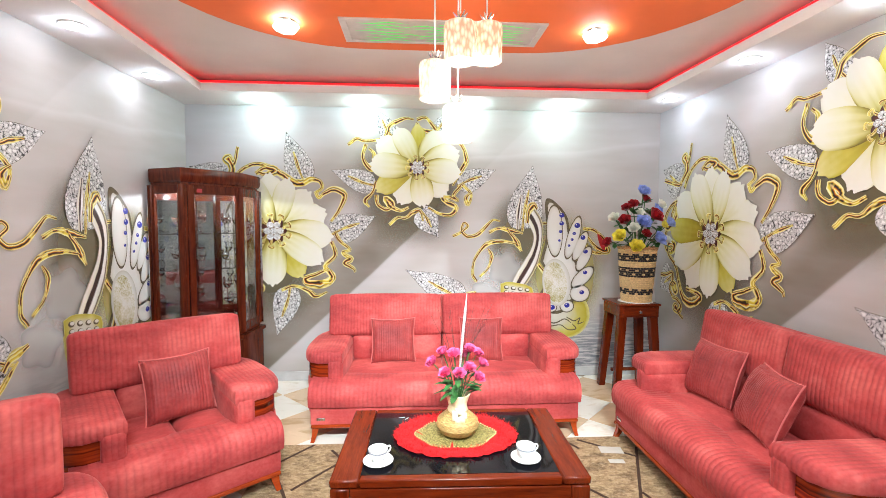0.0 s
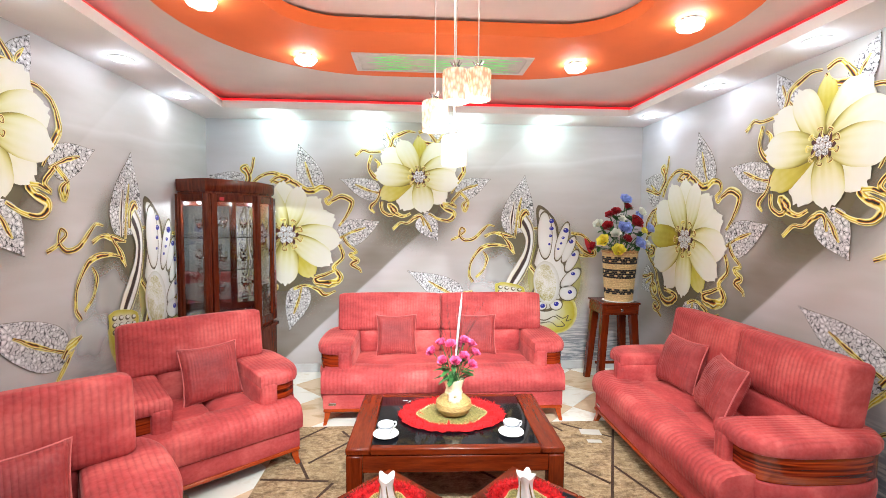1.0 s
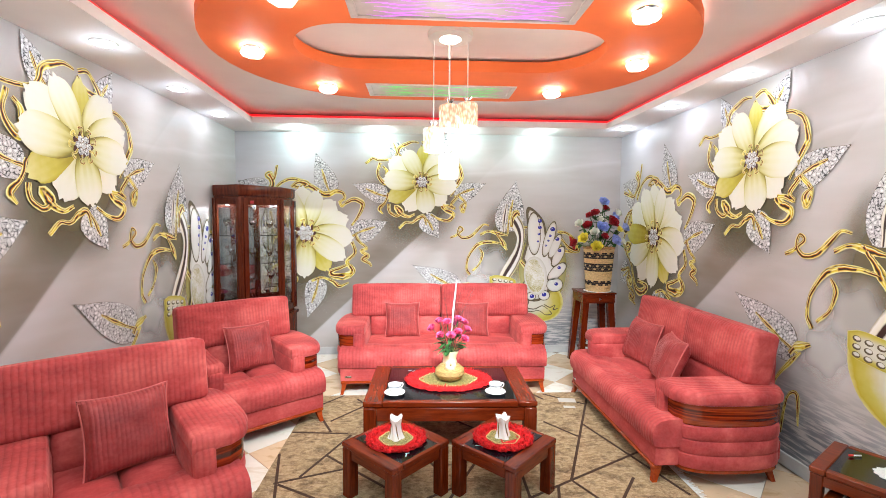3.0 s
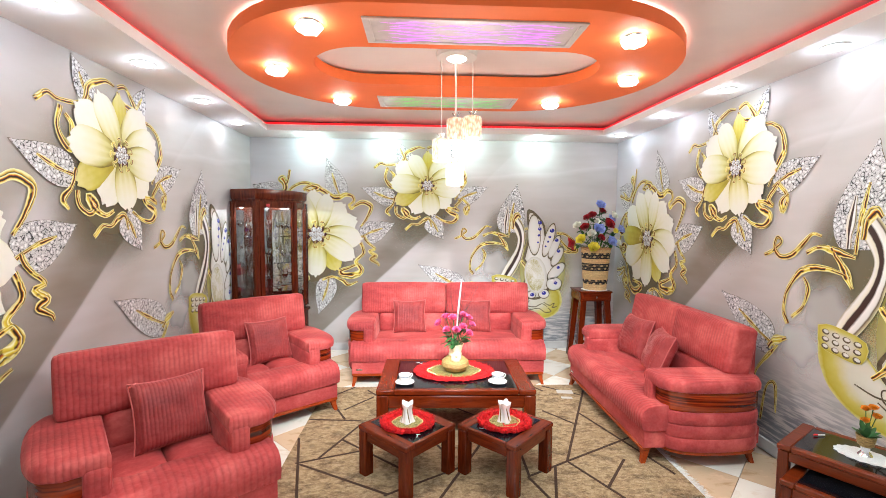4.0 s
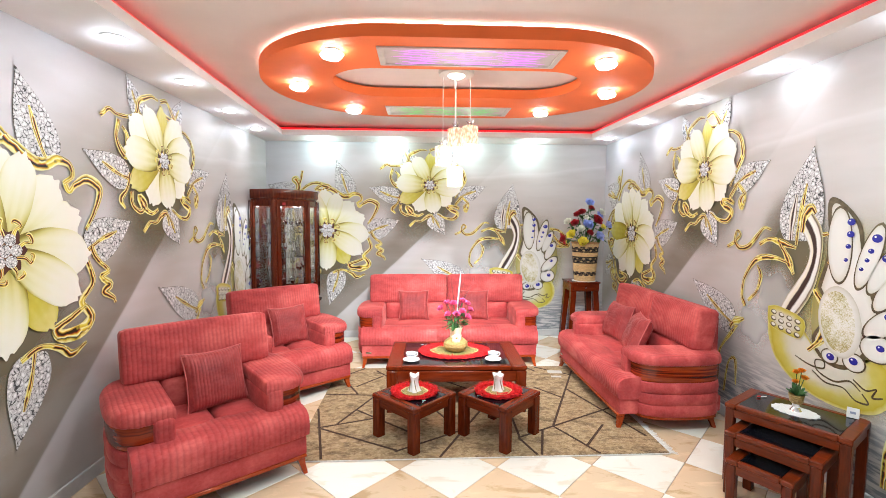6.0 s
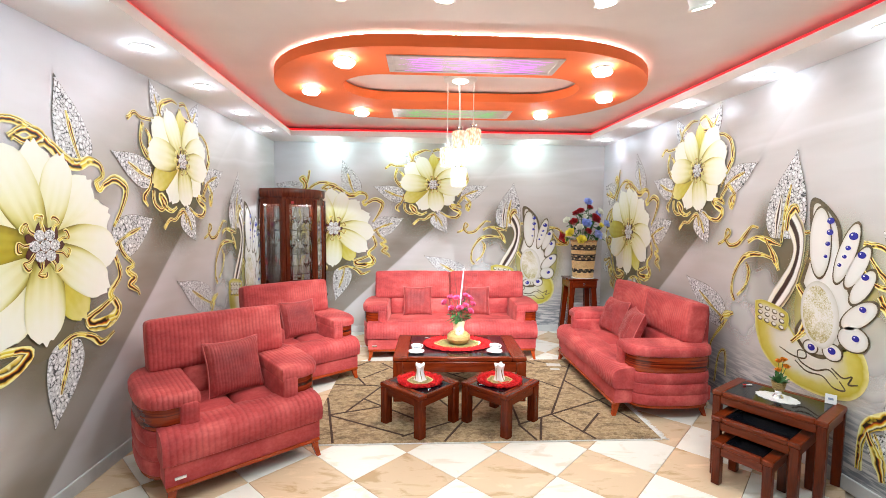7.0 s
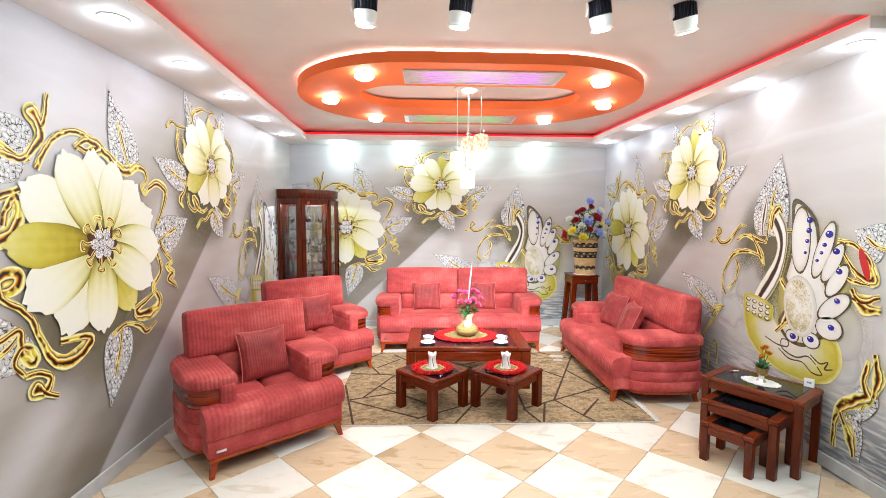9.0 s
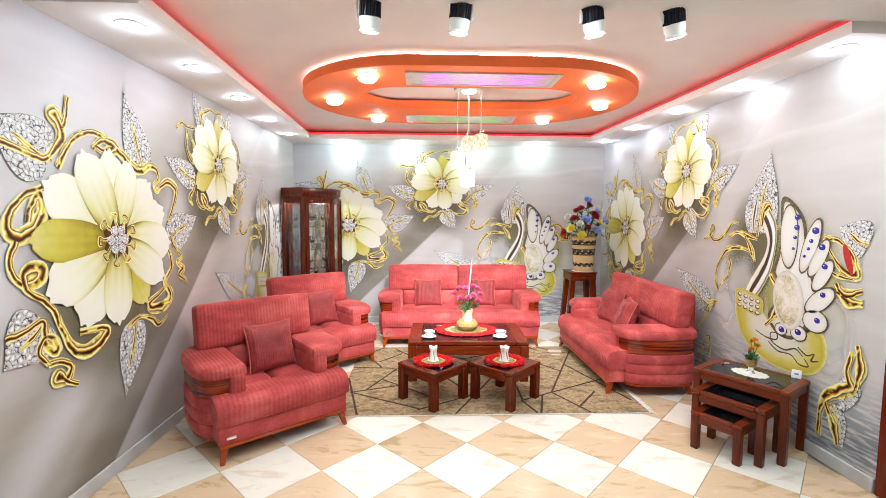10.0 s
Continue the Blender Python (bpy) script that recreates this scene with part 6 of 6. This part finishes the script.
def swan(mural, tall=1.0, w=0.004):
    body = part("swan_body", blob(Geo(), [(2.20, -0.62), (2.22, -0.78), (2.32, -0.95), (2.52, -1.06), (2.77, -1.09), (3.02, -1.03), (3.12, -0.86), (3.05, -0.68), (2.85, -0.78), (2.62, -0.74), (2.48, -0.60), (2.34, -0.56)], w, 0.3), BODY, mural, "gold and pearl swan print with a feathered tail", True, Matrix.Translation((0, 0, 0.16 * (1 - tall))) @ Matrix.Diagonal((1, 1, tall, 1)))
    for q in (((2.46, -0.84), (2.58, -0.87), (2.68, -0.86), (2.68, -0.81), (2.62, -0.82), (2.64, -0.89), (2.76, -0.92), (2.86, -0.88), (2.93, -0.92)),
              ((2.60, -0.90), (2.70, -0.95), (2.82, -0.94), (2.90, -0.99), (2.98, -0.98), (2.94, -0.93)), ((2.88, -0.86), (2.96, -0.90), (3.02, -0.87), (3.00, -0.93), (3.06, -0.91))):
        part("ink_line", ribbon(Geo(), q, 0.013, w + 0.002), INK, body)
    part("neck", ribbon(Geo(), ((2.32, -0.62), (2.42, -0.46), (2.53, -0.26), (2.575, -0.08), (2.555, 0.06), (2.48, 0.19)), 0.145, w + 0.004, 0.75), NECK, body, "black and white striped neck")
    part("collar", blob(Geo(), ((2.20, -0.52), (2.30, -0.50), (2.52, -0.56), (2.50, -0.70), (2.36, -0.70), (2.22, -0.66)), w + 0.0055, 0.2, 3), BODY, body, "gold beaded collar")
    for k in range(12):
        c = (2.26 + 0.07 * (k % 4), -0.555 - 0.05 * (k // 4) - 0.010 * (k % 4))
        b = part("bead", blob(Geo(), oval(c, 0.026, 0.019, -10), w + 0.007, 0.2, 2), INK, body)
        part("bead_shine", blob(Geo(), oval((c[0] + 0.004, c[1] + 0.004), 0.019, 0.012, -10), w + 0.0082, 0.2, 2), FEATHER, b)
    part("crest", ribbon(Geo(), ((2.37, 0.02), (2.375, 0.16), (2.40, 0.36)), 0.06, w + 0.005, 0.2), NECK, body)
    part("crest", ribbon(Geo(), ((2.46, 0.08), (2.47, 0.18), (2.52, 0.26), (2.56, 0.22)), 0.07, w + 0.006, 0.3), GOLD, body)
    part("crescent", ribbon(Geo(), ((2.58, -0.32), (2.67, -0.48), (2.66, -0.65), (2.56, -0.77)), 0.07, w + 0.003, 0.3), GOLD, body)
    part("tail_outline", blob(Geo(), ((2.60, -0.30), (2.66, -0.02), (2.64, 0.29), (2.72, 0.31), (2.86, 0.16), (2.90, -0.02), (2.96, -0.26), (3.02, -0.42), (2.98, -0.56), (2.95, -0.70), (2.82, -0.82), (2.66, -0.80), (2.58, -0.66), (2.70, -0.48)), w + 0.001, 0.2), INK, body)
    part("tail_web", blob(Geo(), ((2.63, -0.30), (2.69, -0.02), (2.67, 0.25), (2.73, 0.27), (2.84, 0.14), (2.88, -0.04), (2.94, -0.28), (2.99, -0.42), (2.96, -0.54), (2.92, -0.68), (2.81, -0.79), (2.67, -0.77), (2.61, -0.66), (2.72, -0.48)), w + 0.0022, 0.2), FEATHER, body)
    for b, t, wd in FEATHERS:
        b, t = Vector(b), Vector(t)
        d = t - b
        a = math.degrees(math.atan2(d.y, d.x))
        c = (b + t) / 2
        f = part("feather", blob(Geo(), oval(c, d.length / 2 + 0.01, wd / 2, a, 16), w + 0.0042, 0.2, 3), INK, body)
        part("feather_inlay", blob(Geo(), oval(c, d.length / 2 - 0.008, wd / 2 - 0.007, a, 16), w + 0.0054, 0.2, 3), FEATHER, f)
    for c, r in (((3.01, -0.62), 0.105), ((2.88, -0.75), 0.075), ((2.72, -0.76), 0.062)):
        f = part("feather", blob(Geo(), oval(c, r, r * 0.86), w + 0.0042, 0.2, 3), INK, body)
        part("feather_inlay", blob(Geo(), oval(c, r - 0.009, r * 0.86 - 0.009), w + 0.0054, 0.2, 3), FEATHER, f)
    part("wing", blob(Geo(), oval((2.77, -0.51), 0.145, 0.24, 8), w + 0.0058, 0.2, 3), FEATHER, body)
    part("wing_inlay", blob(Geo(), oval((2.76, -0.51), 0.115, 0.205, 8), w + 0.0070, 0.2, 3), SPECKLE, body, "speckled gold wing")
    for i, c in enumerate(GEMS):
        r = (0.026, 0.024, 0.018, 0.014, 0.030, 0.018, 0.015, 0.014, 0.026, 0.024, 0.022, 0.024, 0.028, 0.028)[i]
        part("gem", blob(Geo(), oval(c, r, r * 0.86), w + 0.0082, 0.2, 2), BLUE, body, "blue gem")
        part("glint", blob(Geo(), oval((c[0] - r * 0.3, c[1] + r * 0.3), r * 0.22, r * 0.2, 0, 8), w + 0.0094, 0.2, 2), CHINA, body)


def mural(m, sx, extra):
    t = thing("wall_mural", m, "wallpaper mural of cream flowers, gold scrolls and a jewelled swan", "mural", "murals")
    t.scale = (sx, 1, 1)
    for c, r in (((2.24, -0.37), 0.25), ((2.05, -0.62), 0.22), ((3.35, -0.55), 0.28), ((3.20, -0.75), 0.20)):
        if extra or c[0] < 3:
            part("pale_bloom", blob(Geo(), [(c[0] + r * (1 + 0.12 * math.cos(5 * a)) * math.cos(a), c[1] + r * (1 + 0.12 * math.cos(5 * a)) * math.sin(a)) for a in (6.2832 * k / 30 for k in range(30))] if c[0] < 3 else oval((3.12, c[1]), 0.2, r), 0.0022 + 0.0004 * r, 0.2, 2), SOFT_PALE, t, "faint pale flower print")
    for c, a, b, mat in (((-0.06, -0.20), 0.70, 0.88, SOFT_OLIVE), ((1.30, 0.40), 0.68, 0.68, SOFT_OLIVE), ((2.86, -0.42), 0.46, 0.72, SOFT_YELLOW), ((2.38, -0.12), 0.40, 0.62, SOFT_OLIVE)):
        part("soft_tint", blob(Geo(), oval(c, a, b, 0, 20), 0.0012 + 0.0001 * a, 0.5, 2), mat, t, "soft printed tint behind the motif")
    for b, e, wd in (((0.30, 0.46), (0.13, 0.93), 0.27), ((0.56, -0.03), (0.97, 0.14), 0.28), ((0.14, -0.55), (0.01, -1.01), 0.26), ((-0.46, 0.44), (-0.77, 0.60), 0.34), ((-0.55, -0.38), (-0.775, -0.56), 0.32),
                     ((0.96, 0.44), (0.55, 0.58), 0.22), ((1.78, 0.44), (2.14, 0.60), 0.22), ((1.40, 0.20), (1.58, -0.06), 0.24), ((1.12, 0.92), (0.98, 1.155), 0.17), ((1.56, 0.92), (1.68, 1.155), 0.17), ((2.42, 0.03), (2.51, 0.64), 0.36), ((1.84, -0.67), (1.26, -0.38), 0.28)):
        silver_leaf(t, b, e, wd)
    if extra:
        silver_leaf(t, (3.34, 0.0), (3.14, 0.10), 0.26)
        silver_leaf(t, (3.30, -0.84), (3.25, -1.08), 0.16)
        silver_leaf(t, (3.18, -1.05), (3.28, -1.30), 0.15)
    lower_scrolls(t)
    upper_scrolls(t)
    swan_scrolls(t)
    if extra:
        end_scrolls(t)
    flower(t, (0.0, 0.0), F1_PETALS, 0.122, 0.0095)
    flower(t, (1.377, 0.612), F2_PETALS, 0.085, 0.0095)
    swan(t, 0.9 if extra else 1.0)
    part("ruby_petal", blob(Geo(), oval((3.22, -0.10), 0.025, 0.10, 20), 0.0085, 0.2, 2), RUBY, t)
    return t


mural(pose(-1.436, WALL_N, 1.46), 0.995, False)
mural(pose(WALL_W, 0.11, 1.46, 0, 0, 90), 1.01, False)
mural(pose(WALL_E, 3.03, 1.46, 0, 0, -90), 0.962, True)

# ---- floor tiles ----
floor = slab("floor", Geo().box((0, -0.8, -0.06), (8.6, 9.8, 0.10), 0.001), GROUT, "cream and tan marbled tiles laid diagonally in rows", "floor")
S = 0.45 * math.sqrt(2) / 2
q = S - 0.0022


def tile_mesh(name, material):
    g = Geo().loft([[(q * a, q * b, z) for a, b in ((0, -1), (1, 0), (0, 1), (-1, 0))] for z, q in ((-0.012, q), (-0.0012, q), (0.0, q - 0.0015))])
    ob = part(name, g, material, floor)
    return ob


protos = (tile_mesh("tile", TILE_CREAM), tile_mesh("tile", TILE_TAN))
used = [False, False]
for n in range(-16, 13):
    for k in range(-6, 7):
        x, y = 2 * S * k + (S if n % 2 else 0), S * n
        inside = WALL_W - 0.15 < x < WALL_E + 0.15 and y < WALL_N + 0.15
        if not inside and not (y < -0.5 and abs(x) < 3.4):
            continue
        p = protos[n % 2]
        if not used[n % 2]:
            ob, used[n % 2] = p, True
        else:
            ob = new("tile", p.data)
            ob.parent = floor
        ob.location = (x, y, 0)
